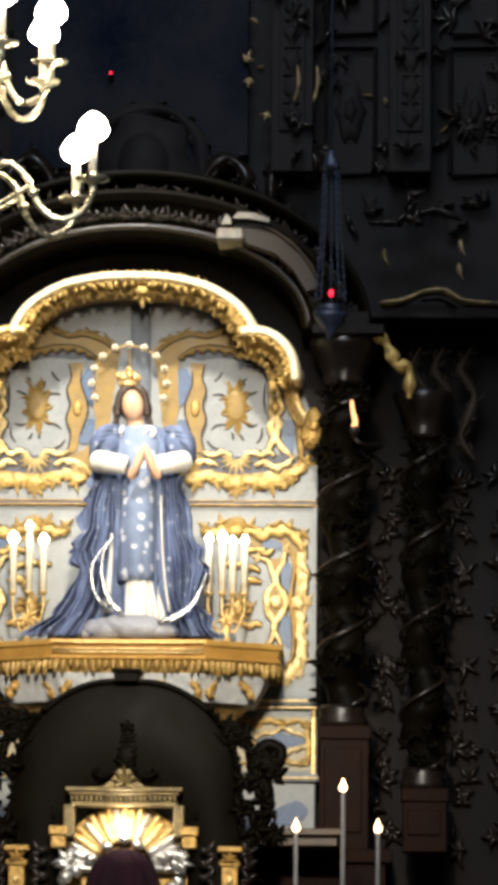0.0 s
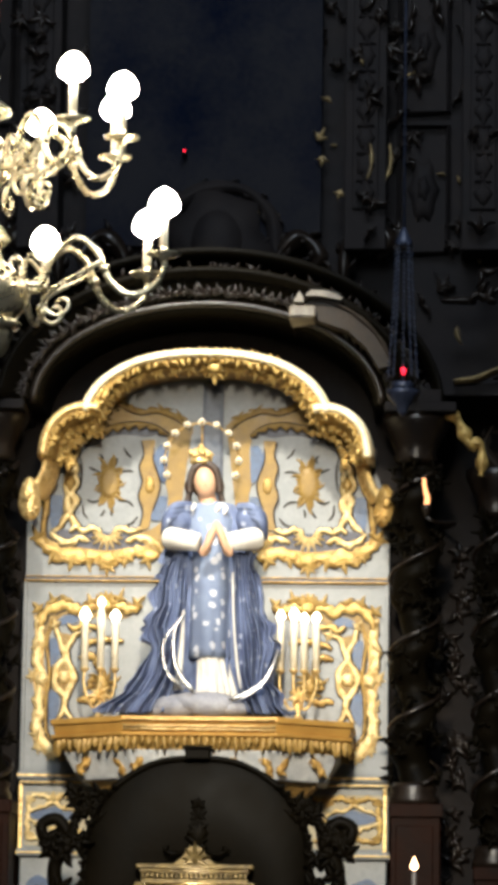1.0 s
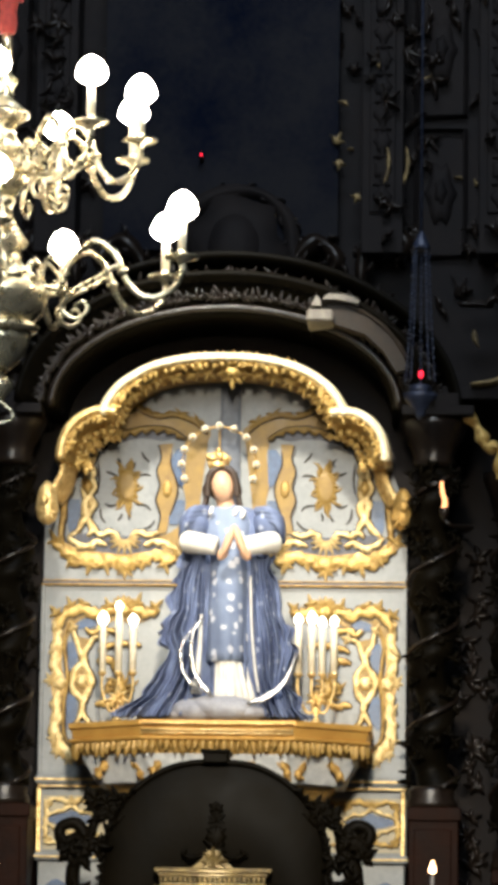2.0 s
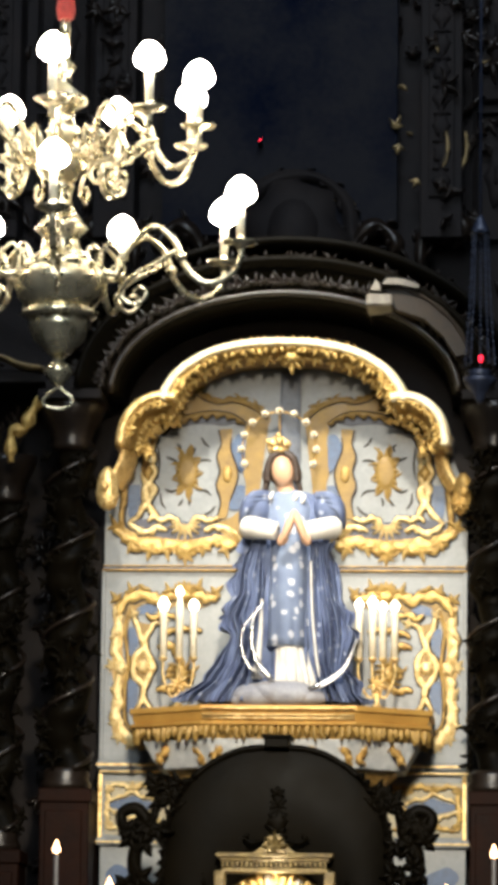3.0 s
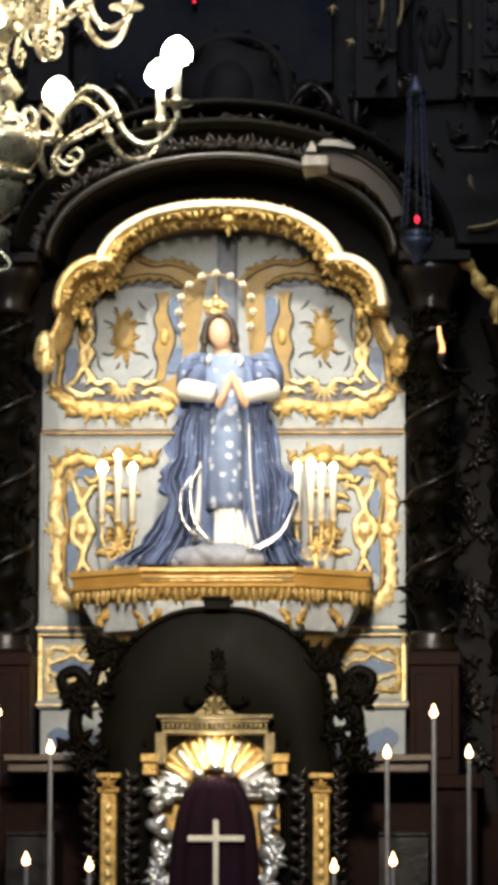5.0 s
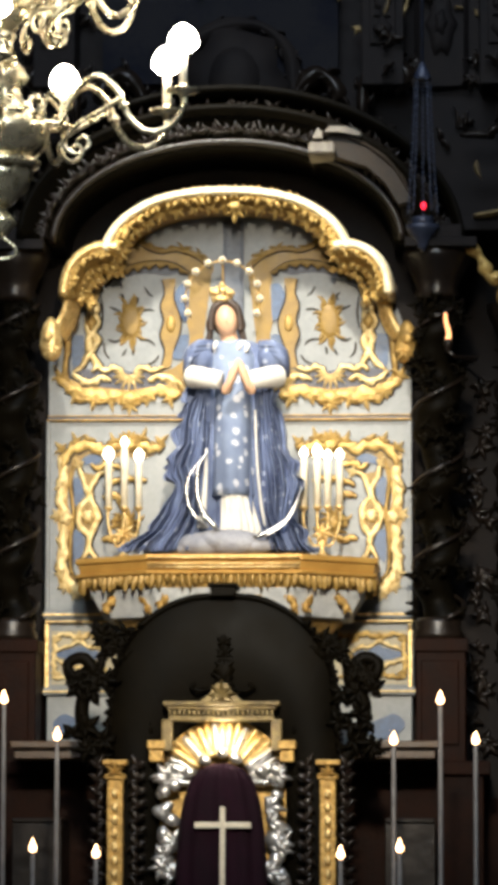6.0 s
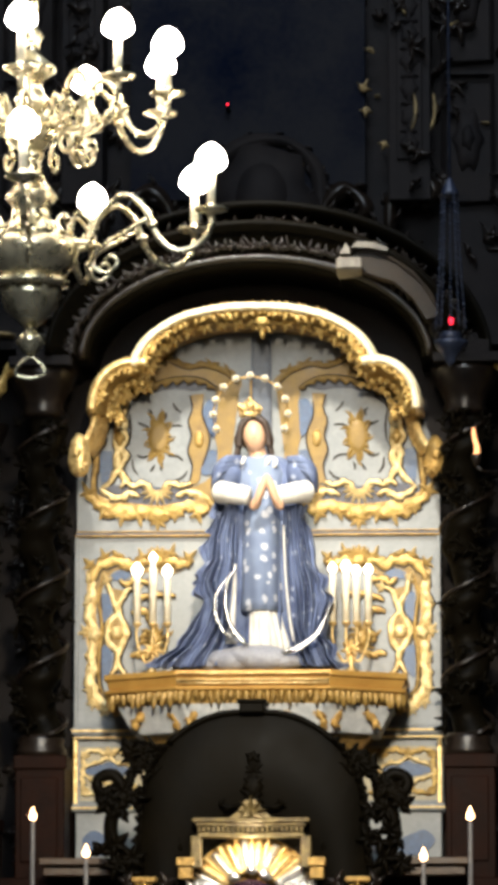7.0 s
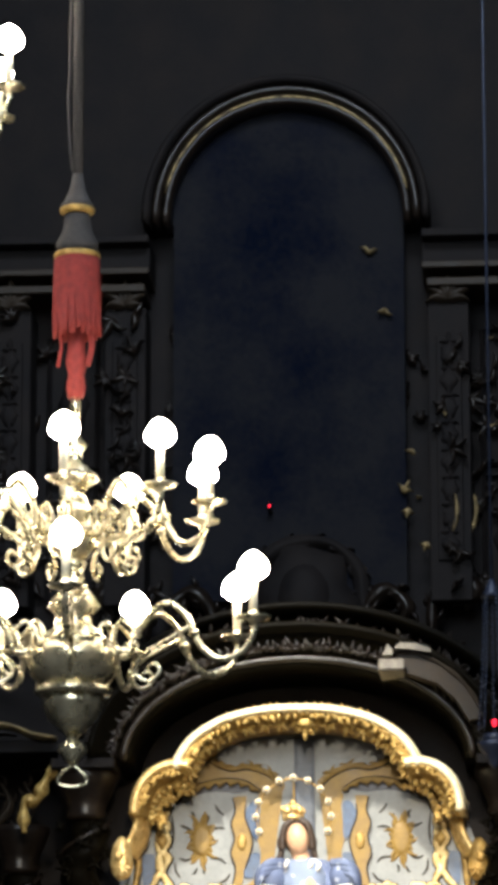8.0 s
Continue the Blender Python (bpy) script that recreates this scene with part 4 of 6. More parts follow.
    fretwork("lower_crest", [(P((0.40, 4.428), (0.47, 4.408), (0.54, 4.433), (0.60, 4.418)), 0.022, T(4, 4), 0.8), (P((0.62, 4.418), (0.70, 4.428), (0.77, 4.403), (0.84, 4.428), (0.92, 4.423), (0.985, 4.378), (1.015, 4.298)), 0.026, T(6, 4), 0.8),
                             (P((0.66, 4.288), (0.74, 4.313), (0.80, 4.283), (0.84, 4.318)), 0.014, T(3, 0), 1.2), (P((0.50, 4.213), (0.60, 4.223), (0.70, 4.208), (0.76, 4.178)), 0.013, T(3, 3), 0.8)], GILT, niche, "gilded leaf crest", y0=-0.006, bm=bm)
    inlay(niche, P((0.77, 4.348), (0.83, 4.373), (0.89, 4.343), (0.91, 4.308), (0.86, 4.313), (0.80, 4.318)), y0=-0.010)
    fretwork("frame_strip", [(P((0.94, 4.338), (0.968, 4.228), (0.955, 4.108), (0.945, 3.998), (0.962, 3.878), (0.965, 3.738), (0.95, 3.648), (0.90, 3.598)), 0.013, (0, 0), 0)], OCHREGOLD, niche, "ochre gilt frame strip")
    part("border_board", board(P((1.045, 4.37), (1.0, 4.38), (0.972, 4.28), (0.982, 4.1), (0.96, 3.98), (0.978, 3.86), (0.985, 3.70), (0.95, 3.62), (0.88, 3.57), (0.78, 3.56), (0.77, 3.52), (0.86, 3.51), (0.96, 3.525), (1.03, 3.60), (1.045, 3.73), (1.03, 3.88), (1.045, 3.98), (1.035, 4.18)), -0.006, 0.01), OCHREGOLD, niche, "flat gilt ground of the border", False)
    COLLECT.append(None)
    bm = bmesh.new()
    boss(bm, CX + s * 0.992, 3.988, 0.043, 0.048, 0.04, 0, 5)
    for x, z, m, n in ((1.03, 3.998, 0.3, 4), (1.02, 4.178, 0.8, 2), (1.02, 3.838, -0.4, 2), (1.0, 3.638, 0.2, 3), (0.99, 3.578, -0.8, 4), (0.92, 3.533, -1.4, 4), (0.84, 3.528, -2.2, 3)):
        spray(bm, x, z, m, 1.6, n, 0.06, 0.014, 0.03)
    fretwork("outer_border", [(P((1.03, 4.358), (1.005, 4.258), (1.025, 4.158), (1.02, 4.068), (0.985, 4.008)), 0.024, T(3, 4), 0.7), (P((0.995, 3.958), (1.012, 3.878), (1.005, 3.778), (1.018, 3.698), (0.985, 3.618), (0.93, 3.553), (0.86, 3.543), (0.79, 3.528)), 0.026, T(7, 5), 0.7)], PALEGOLD, niche, "pale gilt leaf border", bm=bm)
    bm = plate(P((0.80, 4.248), (0.90, 4.268), (0.853, 4.158)), -0.006, 0.01)
    bm2 = plate(P((0.853, 4.108), (0.895, 4.038), (0.895, 3.948), (0.85, 3.868), (0.815, 3.948), (0.815, 4.038)), -0.006, 0.01)
    part("scroll_ground", bm, OCHREPAINT, niche, smooth=False)
    part("scroll_ground", bm2, OCHREPAINT, niche, smooth=False)
    COLLECT.append(None)
    bm = bmesh.new()
    boss(bm, CX + s * 0.857, 3.993, 0.040, 0.042, 0.035, -0.006, 6)
    spray(bm, 0.76, 4.253, 2.7, 1.2, 3, 0.06, 0.014, 0.03)
    spray(bm, 0.905, 4.303, 1.0, 1.4, 3, 0.055, 0.014, 0.03)
    fretwork("hourglass_scroll", [(P((0.745, 4.263), (0.80, 4.248), (0.835, 4.178), (0.855, 4.123), (0.815, 4.053), (0.80, 3.993), (0.815, 3.933), (0.853, 3.858), (0.835, 3.778), (0.79, 3.728)), 0.016, T(5, 5), 0.7),
                                  (P((0.915, 4.323), (0.90, 4.248), (0.872, 4.178), (0.848, 4.123), (0.90, 4.053), (0.915, 3.993), (0.90, 3.933), (0.846, 3.858), (0.868, 3.778), (0.90, 3.733)), 0.016, T(5, 5), 0.7)], PALEGOLD, niche, "pale gilt hourglass scroll", bm=bm)
    inlay(niche, P((0.895, 4.223), (0.945, 4.228), (0.942, 4.138), (0.945, 4.058), (0.91, 4.078), (0.885, 4.143)))
    inlay(niche, P((0.895, 3.903), (0.942, 3.908), (0.945, 3.808), (0.94, 3.713), (0.90, 3.753), (0.88, 3.828)))
    COLLECT.append(None)
    bm = bmesh.new()
    boss(bm, CX + s * 0.628, 3.953, 0.04, 0.055, 0.03, 0, 5)
    for k in range(12):
        a = 2 * math.pi * (k + 0.3) / 12
        leaf(bm, CX + s * 0.628 + 0.025 * math.cos(a), 3.953 + 0.035 * math.sin(a), a, 0.075 + 0.035 * (k % 3 == 0), 0.015, 0.025, 0, 0.4)
    leafed("flower_spray", bm, OCHREGOLD, niche, "ochre gilt flower")
    fretwork("flower_scroll", [(P((0.655, 4.048), (0.665, 4.108), (0.71, 4.133), (0.77, 4.113)), 0.020, T(0, 3), 0.6), (P((0.66, 3.878), (0.69, 3.853), (0.735, 3.868), (0.775, 3.853)), 0.018, T(0, 3), 0.6), (P((0.67, 4.008), (0.70, 3.968), (0.69, 3.923)), 0.014, (0, 0), 0)], GILT, niche, "gilded curls")

    # base panels: a blue lozenge in a scalloped gilt border
    part("base_field", boxes((*sorted((CX + s * 0.60, CX + s * 1.075)), -0.004, 0.01, 2.978, 3.303), bevel=0.002), OCHREGREY, niche, "grey ochre painted field", False)
    inlay(niche, P((0.745, 3.158), (0.80, 3.183), (0.84, 3.183), (0.87, 3.203), (0.905, 3.213), (0.94, 3.198), (0.98, 3.188), (1.05, 3.158), (0.98, 3.128), (0.94, 3.123), (0.905, 3.103), (0.87, 3.118), (0.84, 3.133), (0.80, 3.133)), y0=-0.010, label="blue marbled lozenge")
    fretwork("lozenge_border", [(P((0.72, 3.158), (0.79, 3.2), (0.85, 3.203), (0.905, 3.236), (0.96, 3.21), (1.02, 3.193), (1.07, 3.158)), 0.010, T(7, 0), 1.2), (P((0.72, 3.158), (0.79, 3.116), (0.85, 3.115), (0.905, 3.083), (0.96, 3.106), (1.02, 3.12), (1.07, 3.158)), 0.010, T(0, 7), 1.2)], PALEGOLD, niche, "scalloped gilt border", y0=-0.004, line=0.003)
    COLLECT.append(None)
    bm = bmesh.new()
    for x, z, m in ((0.905, 3.253, 1.57), (0.76, 3.238, 2.0), (1.04, 3.238, 1.0), (0.905, 3.063, -1.57), (0.76, 3.068, -2.0), (1.04, 3.058, -1.0)):
        spray(bm, x, z, m, 2.2, 5, 0.045, 0.012, 0.02, -0.004)
    fretwork("base_border", [(P((0.63, 3.278), (0.74, 3.268), (0.82, 3.283), (0.905, 3.263), (0.99, 3.283), (1.06, 3.268)), 0.012, (8, 8), 0.9), (P((1.062, 3.278), (1.05, 3.198), (1.06, 3.118), (1.05, 3.018)), 0.012, (5, 5), 0.9), (P((0.66, 3.028), (0.78, 3.023), (0.905, 3.038), (1.0, 3.023), (1.06, 3.018)), 0.012, (7, 7), 0.9)], PALEGOLD if s < 0 else GILT, niche, bm=bm, y0=-0.004, line=0.003)
    inlay(niche, P((0.80, 2.70), (0.86, 2.75), (0.93, 2.78), (1.0, 2.80), (1.06, 2.74), (1.0, 2.67), (0.9, 2.65)), y0=-0.012, label="blue marbled lozenge")

# ---- the bracket shelf under the statue ----
shelf = thing("altar_shelf", "honey-gold polygonal wooden shelf with a carved leaf fringe", "shelf")
PLAN = [(-0.905, 0.0), (-0.905, -0.55), (-0.46, -0.88), (0.45, -0.88), (0.885, -0.55), (0.885, 0.0)]


def prism(plan, z0, z1, grow0=0.0, grow1=0.0):
    """A body with a polygon plan, from z0 to z1, grown outward at foot and top."""
    bm = bmesh.new()
    rows = []
    for z, g in ((z0, grow0), (z1, grow1)):
        rows.append([bm.verts.new((CX + (x - CX) * (1 + g), y * (1 + g), z)) for x, y in plan])
    a, b = rows
    bm.faces.new(a[::-1])
    bm.faces.new(b)
    for k in range(len(a)):
        j = (k + 1) % len(a)
        bm.faces.new((a[k], a[j], b[j], b[k]))
    bmesh.ops.bevel(bm, geom=list(bm.edges), offset=0.005, segments=1, affect="EDGES")
    return bm


part("top_board", prism(PLAN, 3.655, 3.69, 0.0, 0.0), SHELF, shelf, smooth=False)
part("fascia", prism(PLAN, 3.60, 3.653, -0.03, -0.015), SHELF, shelf, smooth=False)
part("bead", prism(PLAN, 3.575, 3.598, -0.01, -0.005), SHELF, shelf, smooth=False)
for z in (3.612, 3.632, 3.668):
    part("front_bead", tube([(-0.45, -0.895, z), (0.0, -0.895, z), (0.44, -0.895, z)], 0.006, 6, 2), GOLD, shelf)
part("corbel", prism(PLAN, 3.34, 3.50, -0.19, -0.09), PALE, shelf, "white marbled corbel", False)
part("corbel_neck", prism(PLAN, 3.50, 3.575, -0.10, -0.06), OCHRE, shelf, smooth=False)
part("corbel_foot", prism(PLAN, 3.14, 3.338, -0.48, -0.24), OCHRE, shelf, smooth=False)
bm = bmesh.new()
for x, w in ((-0.66, -0.3), (-0.5, 0.2), (-0.34, -0.2), (-0.16, 0.1), (0.02, 0.0), (0.2, -0.1), (0.36, 0.2), (0.5, -0.2), (0.64, 0.3)):
    leafy(bm, [(x, 3.50), (x + 0.05 * w, 3.45), (x + 0.2 * w, 3.40), (x + 0.15 * w, 3.36)], 0.022, 0.025, -0.76 + 0.72 * max(0, abs(x) - 0.40), 0.03)
tagged(part("corbel_carving", bm, OCHRE, shelf), kind="stuff")
fringe = bmesh.new()
rows = []
for s_, w, q in ((0, 0.8, 0.6), (0.3, 1, 1.0), (0.65, 0.75, 1.1), (1, 0.08, 0.7)):
    rows.append([fringe.verts.new((o * w * 0.019, -h * q * 0.022, -s_ * 0.085)) for o, h in ((-1, 0), (-0.5, 0.8), (0, 1), (0.5, 0.8), (1, 0))])
for a, b in zip(rows, rows[1:]):
    for k in range(4):
        fringe.faces.new((a[k], a[k + 1], b[k + 1], b[k]))
first = part("fringe_leaf", fringe, OCHREGOLD, shelf)
spots = []
for (x0, y0), (x1, y1) in zip(PLAN, PLAN[1:]):
    n = max(2, round(math.hypot(x1 - x0, y1 - y0) / 0.043))
    for k in range(n):
        t = (k + 0.5) / n
        spots.append((x0 + (x1 - x0) * t, y0 + (y1 - y0) * t, math.degrees(math.atan2(y1 - y0, x1 - x0))))
for k, (x, y, a) in enumerate(spots):
    ob = first if k == 0 else new("fringe_leaf", first.data)
    ob.parent = shelf
    ob.matrix_local = pose(CX + (x - CX) * 0.96, y * 0.96, 3.578 - 0.006 * (k % 2), random.uniform(-8, 8), random.uniform(-9, 9), a) @ Matrix.Diagonal((random.uniform(0.8, 1.2), random.uniform(0.7, 1.3), random.uniform(0.6, 1.15), 1))

# ---- the robed statue: one plain mesh ----
def loft(bm, rows, folds, depth, mi, segs=72, phase=0.0):
    """A draped body: rows of z, left reach, right reach, front reach, back reach."""
    start = len(bm.faces)
    rings = []
    for z, l, r, f, b in rows:
        t = (rows[-1][0] - z) / (rows[-1][0] - rows[0][0])
        ring = []
        for k in range(segs):
            a = 2 * math.pi * k / segs
            c, s2 = math.cos(a), math.sin(a)
            w = folds * a / 2 + phase + 0.9 * math.sin(2.2 * t + 1.7 * a)
            g = 1 - depth * (0.35 + t) * (1 - abs(math.sin(w))) ** 1.3 + 0.25 * depth * math.sin(0.63 * folds * a + 2 * t)
            ring.append(bm.verts.new((SX + (r if c > 0 else l) * c * g, SY + (b if s2 > 0 else f) * s2 * g, z)))
        rings.append(ring)
    made = []
    for a, b in zip(rings, rings[1:]):
        for k in range(segs):
            made.append(bm.faces.new((a[k], a[(k + 1) % segs], b[(k + 1) % segs], b[k])))
    made.append(bm.faces.new(rings[0][::-1]))
    made.append(bm.faces.new(rings[-1]))
    for f in made:
        f.material_index = mi


def egg(bm, x, y, z, rx, ry, rz, mi, m=None, segs=16):
    made = bmesh.ops.create_uvsphere(bm, u_segments=segs, v_segments=10, radius=1, matrix=Matrix.Translation((x, y, z)) @ (m or Matrix.Identity(4)) @ Matrix.Diagonal((rx, ry, rz, 1)))
    for v in made["verts"]:
        for f in v.link_faces:
            f.material_index = mi


def bent(bm, pts, radius, mi, segs=10, taper=0.0):
    n0 = set(bm.faces)
    tube(pts, radius, segs, 5, bm, taper)
    for f in bm.faces:
        if f not in n0:
            f.material_index = mi


def between(rows, z):
    """Values of a profile of rows (z, ...), highest first, at a height."""
    for a, b in zip(rows, rows[1:]):
        if b[0] <= z <= a[0]:
            f = (a[0] - z) / (a[0] - b[0])
            return [p + (q - p) * f for p, q in zip(a[1:], b[1:])]
    return list(rows[-1][1:] if z < rows[-1][0] else rows[0][1:])


def drape(bm, inner, outer, folds, depth, mi, ruffle=0.02, phase=0.0, nu=84, nv=64):
    """A hanging cloth with fanned folds between an inner and an outer edge, each given by rows of z, x, y."""
    top, foot = inner[0][0], inner[-1][0]
    layers = []
    for back in (0.0, 0.035):
        grid = []
        for j in range(nv + 1):
            v = j / nv
            z = top + (foot - top) * v
            (xi, yi), (xo, yo) = between(inner, z), between(outer, z)
            row = []
            for i in range(nu + 1):
                u = i / nu
                w = math.pi * folds * u ** 0.9 + phase + 0.7 * math.sin(3.1 * v + 4 * u)
                lift = depth * (0.3 + 0.9 * v) * (abs(math.sin(w)) ** 0.6 - 0.55) + 0.25 * depth * math.sin(2.7 * w + 9 * v)
                edge = ruffle * u ** 5 * math.sin(31 * v + 1.7 * math.sin(13 * v) + phase)
                x = xi + (xo - xi) * u + edge
                y = yi + (yo - yi) * u ** 1.6 - lift - 0.6 * abs(edge) + back
                row.append(bm.verts.new((x, y, z + 0.4 * edge)))
            grid.append(row)
        layers.append(grid)
    a, b = layers
    made = []
    for g in layers:
        for r, q in zip(g, g[1:]):
            for k in range(nu):
                made.append(bm.faces.new((r[k], r[k + 1], q[k + 1], q[k])))
    for j in range(nv):
        for k in (0, nu):
            made.append(bm.faces.new((a[j][k], a[j + 1][k], b[j + 1][k], b[j][k])))
    for k in range(nu):
        for j in (0, nv):
            made.append(bm.faces.new((a[j][k], a[j][k + 1], b[j][k + 1], b[j][k])))
    for f in made:
        f.material_index = mi


SX, SY = 0.030, -0.50
bm = bmesh.new()
# body of the mantle
loft(bm, [(3.70, 0.54, 0.44, 0.2, 0.3), (3.76, 0.48, 0.42, 0.2, 0.28), (3.9, 0.36, 0.36, 0.18, 0.25), (4.1, 0.32, 0.36, 0.17, 0.22), (4.26, 0.30, 0.33, 0.16, 0.2), (4.4, 0.27, 0.28, 0.15, 0.2), (4.55, 0.235, 0.245, 0.14, 0.18), (4.66, 0.20, 0.225, 0.14, 0.17),
          (4.8, 0.20, 0.22, 0.14, 0.16), (4.92, 0.18, 0.19, 0.12, 0.14), (4.98, 0.12, 0.13, 0.09, 0.1)], 26, 0.3, 1, 200)
# the two open sides of the mantle
drape(bm, [(4.68, -0.098, -0.66), (4.3, -0.112, -0.70), (3.95, -0.135, -0.74), (3.715, -0.19, -0.78)],
      [(4.68, -0.205, -0.60), (4.60, -0.235, -0.58), (4.50, -0.290, -0.56), (4.42, -0.295, -0.56), (4.36, -0.295, -0.56), (4.23, -0.385, -0.54), (4.15, -0.345, -0.54), (4.06, -0.345, -0.54), (3.95, -0.385, -0.55), (3.85, -0.475, -0.58), (3.77, -0.60, -0.62), (3.715, -0.655, -0.64)], 5.2, 0.12, 1, 0.03, 0.4)
drape(bm, [(4.68, 0.158, -0.66), (4.3, 0.172, -0.70), (3.95, 0.205, -0.74), (3.715, 0.27, -0.78)],
      [(4.68, 0.285, -0.60), (4.52, 0.305, -0.58), (4.37, 0.350, -0.56), (4.21, 0.425, -0.54), (4.08, 0.440, -0.54), (3.92, 0.415, -0.56), (3.80, 0.47, -0.60), (3.715, 0.535, -0.62)], 5.2, 0.12, 1, 0.022, 1.1)
# outer cape behind the arm
drape(bm, [(4.90, -0.17, -0.50), (4.5, -0.22, -0.50), (4.2, -0.30, -0.48)], [(4.90, -0.235, -0.46), (4.62, -0.265, -0.46), (4.46, -0.325, -0.46), (4.34, -0.30, -0.46), (4.2, -0.40, -0.46)], 3, 0.03, 1, 0.03, 2.0, 30, 40)
# gown with its flowered front
loft(bm, [(4.05, 0.140, 0.142, 0.30, 0.02), (4.10, 0.138, 0.140, 0.295, 0.02), (4.3, 0.134, 0.136, 0.275, 0.02), (4.5, 0.130, 0.132, 0.25, 0.02), (4.64, 0.126, 0.128, 0.22, 0.02), (4.75, 0.14, 0.14, 0.20, 0.02), (4.88, 0.165, 0.165, 0.17, 0.02), (4.955, 0.14, 0.14, 0.13, 0.02), (4.985, 0.115, 0.12, 0.10, 0.02), (4.995, 0.05, 0.05, 0.08, 0.02)], 10, 0.05, 0, phase=0.7)
# white underskirt
loft(bm, [(3.79, 0.10, 0.205, 0.30, 0.02), (3.87, 0.088, 0.19, 0.295, 0.02), (3.98, 0.085, 0.15, 0.285, 0.02), (4.07, 0.085, 0.12, 0.27, 0.02)], 26, 0.10, 2, 150, phase=0.3)
# pale linings beside the front
bent(bm, [(-0.145, -0.80, 3.85), (-0.130, -0.795, 4.0), (-0.120, -0.78, 4.15), (-0.116, -0.76, 4.32)], 0.024, 2, 8, 0.75)
bent(bm, [(0.232, -0.80, 3.86), (0.210, -0.795, 3.97), (0.185, -0.78, 4.2), (0.174, -0.76, 4.40), (0.168, -0.73, 4.55)], 0.009, 2, 8, 0.5)
for s, ex, ez in ((-1, -0.165, 4.885), (1, 0.265, 4.88)):
    # puffed sleeve gathered in ridges
    egg(bm, ex, -0.57, ez, 0.082 if s < 0 else 0.098, 0.10, 0.095, 1, pose(0, 0, 0, 0, s * 25, 0))
    for q in range(6):
        f = q / 5
        bent(bm, [(ex - s * (0.075 - 0.02 * f), -0.60, ez + 0.085 - 0.06 * f), (ex + s * (0.01 + 0.03 * f), -0.675, ez + 0.075 - 0.075 * f), (ex + s * (0.075 + 0.012 * math.sin(3 * q)), -0.635, ez + 0.02 - 0.09 * f), (ex + s * 0.085, -0.56, ez - 0.03 - 0.07 * f)], 0.017 + 0.005 * (q % 2), 1, 8, 0.2)
    # white cuff, flat along its lower edge
    wx = -0.035 if s < 0 else 0.135
    ox = -0.205 if s < 0 else 0.292
    for r, dz in ((0.068, -0.004),):
        bent(bm, [(ox, -0.64, 4.765 + dz), ((2 * ox + wx) / 3, -0.72, 4.75 + dz), ((ox + 2 * wx) / 3, -0.765, 4.735 + dz), (wx, -0.79, 4.725 + dz)], r, 2, 14, 0.22)
    # joined palms
    egg(bm, 0.074 + s * 0.034, -0.835, 4.745, 0.026, 0.034, 0.105, 3, pose(0, 0, 0, 0, -s * 20, 0), 12)
    egg(bm, 0.074 + s * 0.066, -0.815, 4.672, 0.030, 0.03, 0.045, 3, pose(0, 0, 0, 0, -s * 30, 0), 12)
    # hair beside the face, in loose waves
    bent(bm, [(-0.018 + s * 0.015, -0.565, 5.222), (-0.018 + s * 0.066, -0.57, 5.185), (-0.018 + s * 0.086, -0.565, 5.11), (-0.016 + s * 0.088, -0.565, 5.045)], 0.022, 4, 10, 0.1)
    bent(bm, [(-0.018 + s * 0.075, -0.54, 5.15), (-0.018 + s * 0.100, -0.54, 5.09), (-0.016 + s * 0.094, -0.55, 5.04), (-0.014 + s * 0.108, -0.55, 4.995)], 0.020, 4, 8, 0.2)
    bent(bm, [(-0.018 + s * 0.070, -0.52, 5.10), (-0.016 + s * 0.098, -0.52, 5.03), (-0.014 + s * 0.090, -0.53, 4.98)], 0.022, 4, 8, 0.4)
egg(bm, -0.020, -0.52, 5.125, 0.086, 0.09, 0.108, 4)
egg(bm, -0.012, -0.588, 5.100, 0.066, 0.07, 0.096, 3, pose(0, 0, 0, 0, -7, 0))
egg(bm, -0.008, -0.655, 5.095, 0.008, 0.012, 0.022, 3, None, 8)
bent(bm, [(-0.010, -0.55, 5.05), (0.005, -0.555, 5.0), (0.015, -0.56, 4.95)], 0.052, 3, 10)
# white flowers at the neck
for x, z in ((0.070, 4.945), (-0.075, 4.95), (0.115, 4.93)):
    egg(bm, x, -0.645, z, 0.013, 0.012, 0.030, 2, pose(0, 0, 0, 0, 20, 0), 8)
statue = part("statue", bm, [ROBE, MANTLE, LINEN, FLESH, HAIR])
tagged(statue, "robed statue in blue flowered gown and mantle, hands joined", "statue")

cloud = bmesh.new()
for x, y, z, a, b, c in ((-0.14, -0.78, 3.755, 0.15, 0.1, 0.07), (0.04, -0.80, 3.765, 0.17, 0.09, 0.075), (-0.05, -0.81, 3.775, 0.13, 0.08, 0.065), (0.17, -0.76, 3.745, 0.12, 0.1, 0.05), (-0.23, -0.74, 3.735, 0.09, 0.1, 0.05)):
    egg(cloud, x, y, z, a, b, c, 0)
tagged(part("cloud_base", cloud, CLOUD), "grey painted cloud under the statue's feet", "base")
moon = thing("crescent", "silver crescent curving round the foot of the statue", "crescent")
part("blade", tube([(-0.100, -0.86, 4.29), (-0.150, -0.87, 4.215), (-0.165, -0.885, 4.11), (-0.150, -0.89, 3.99), (-0.112, -0.895, 3.91), (-0.055, -0.895, 3.845)][::-1], 0.017, 8, taper=0.5), SILVER, moon)
part("blade_edge", tube([(-0.115, -0.85, 4.275), (-0.185, -0.86, 4.19), (-0.226, -0.87, 4.10), (-0.212, -0.88, 3.98), (-0.165, -0.885, 3.90), (-0.10, -0.86, 3.845)][::-1], 0.012, 7, taper=0.6), SILVER, moon)
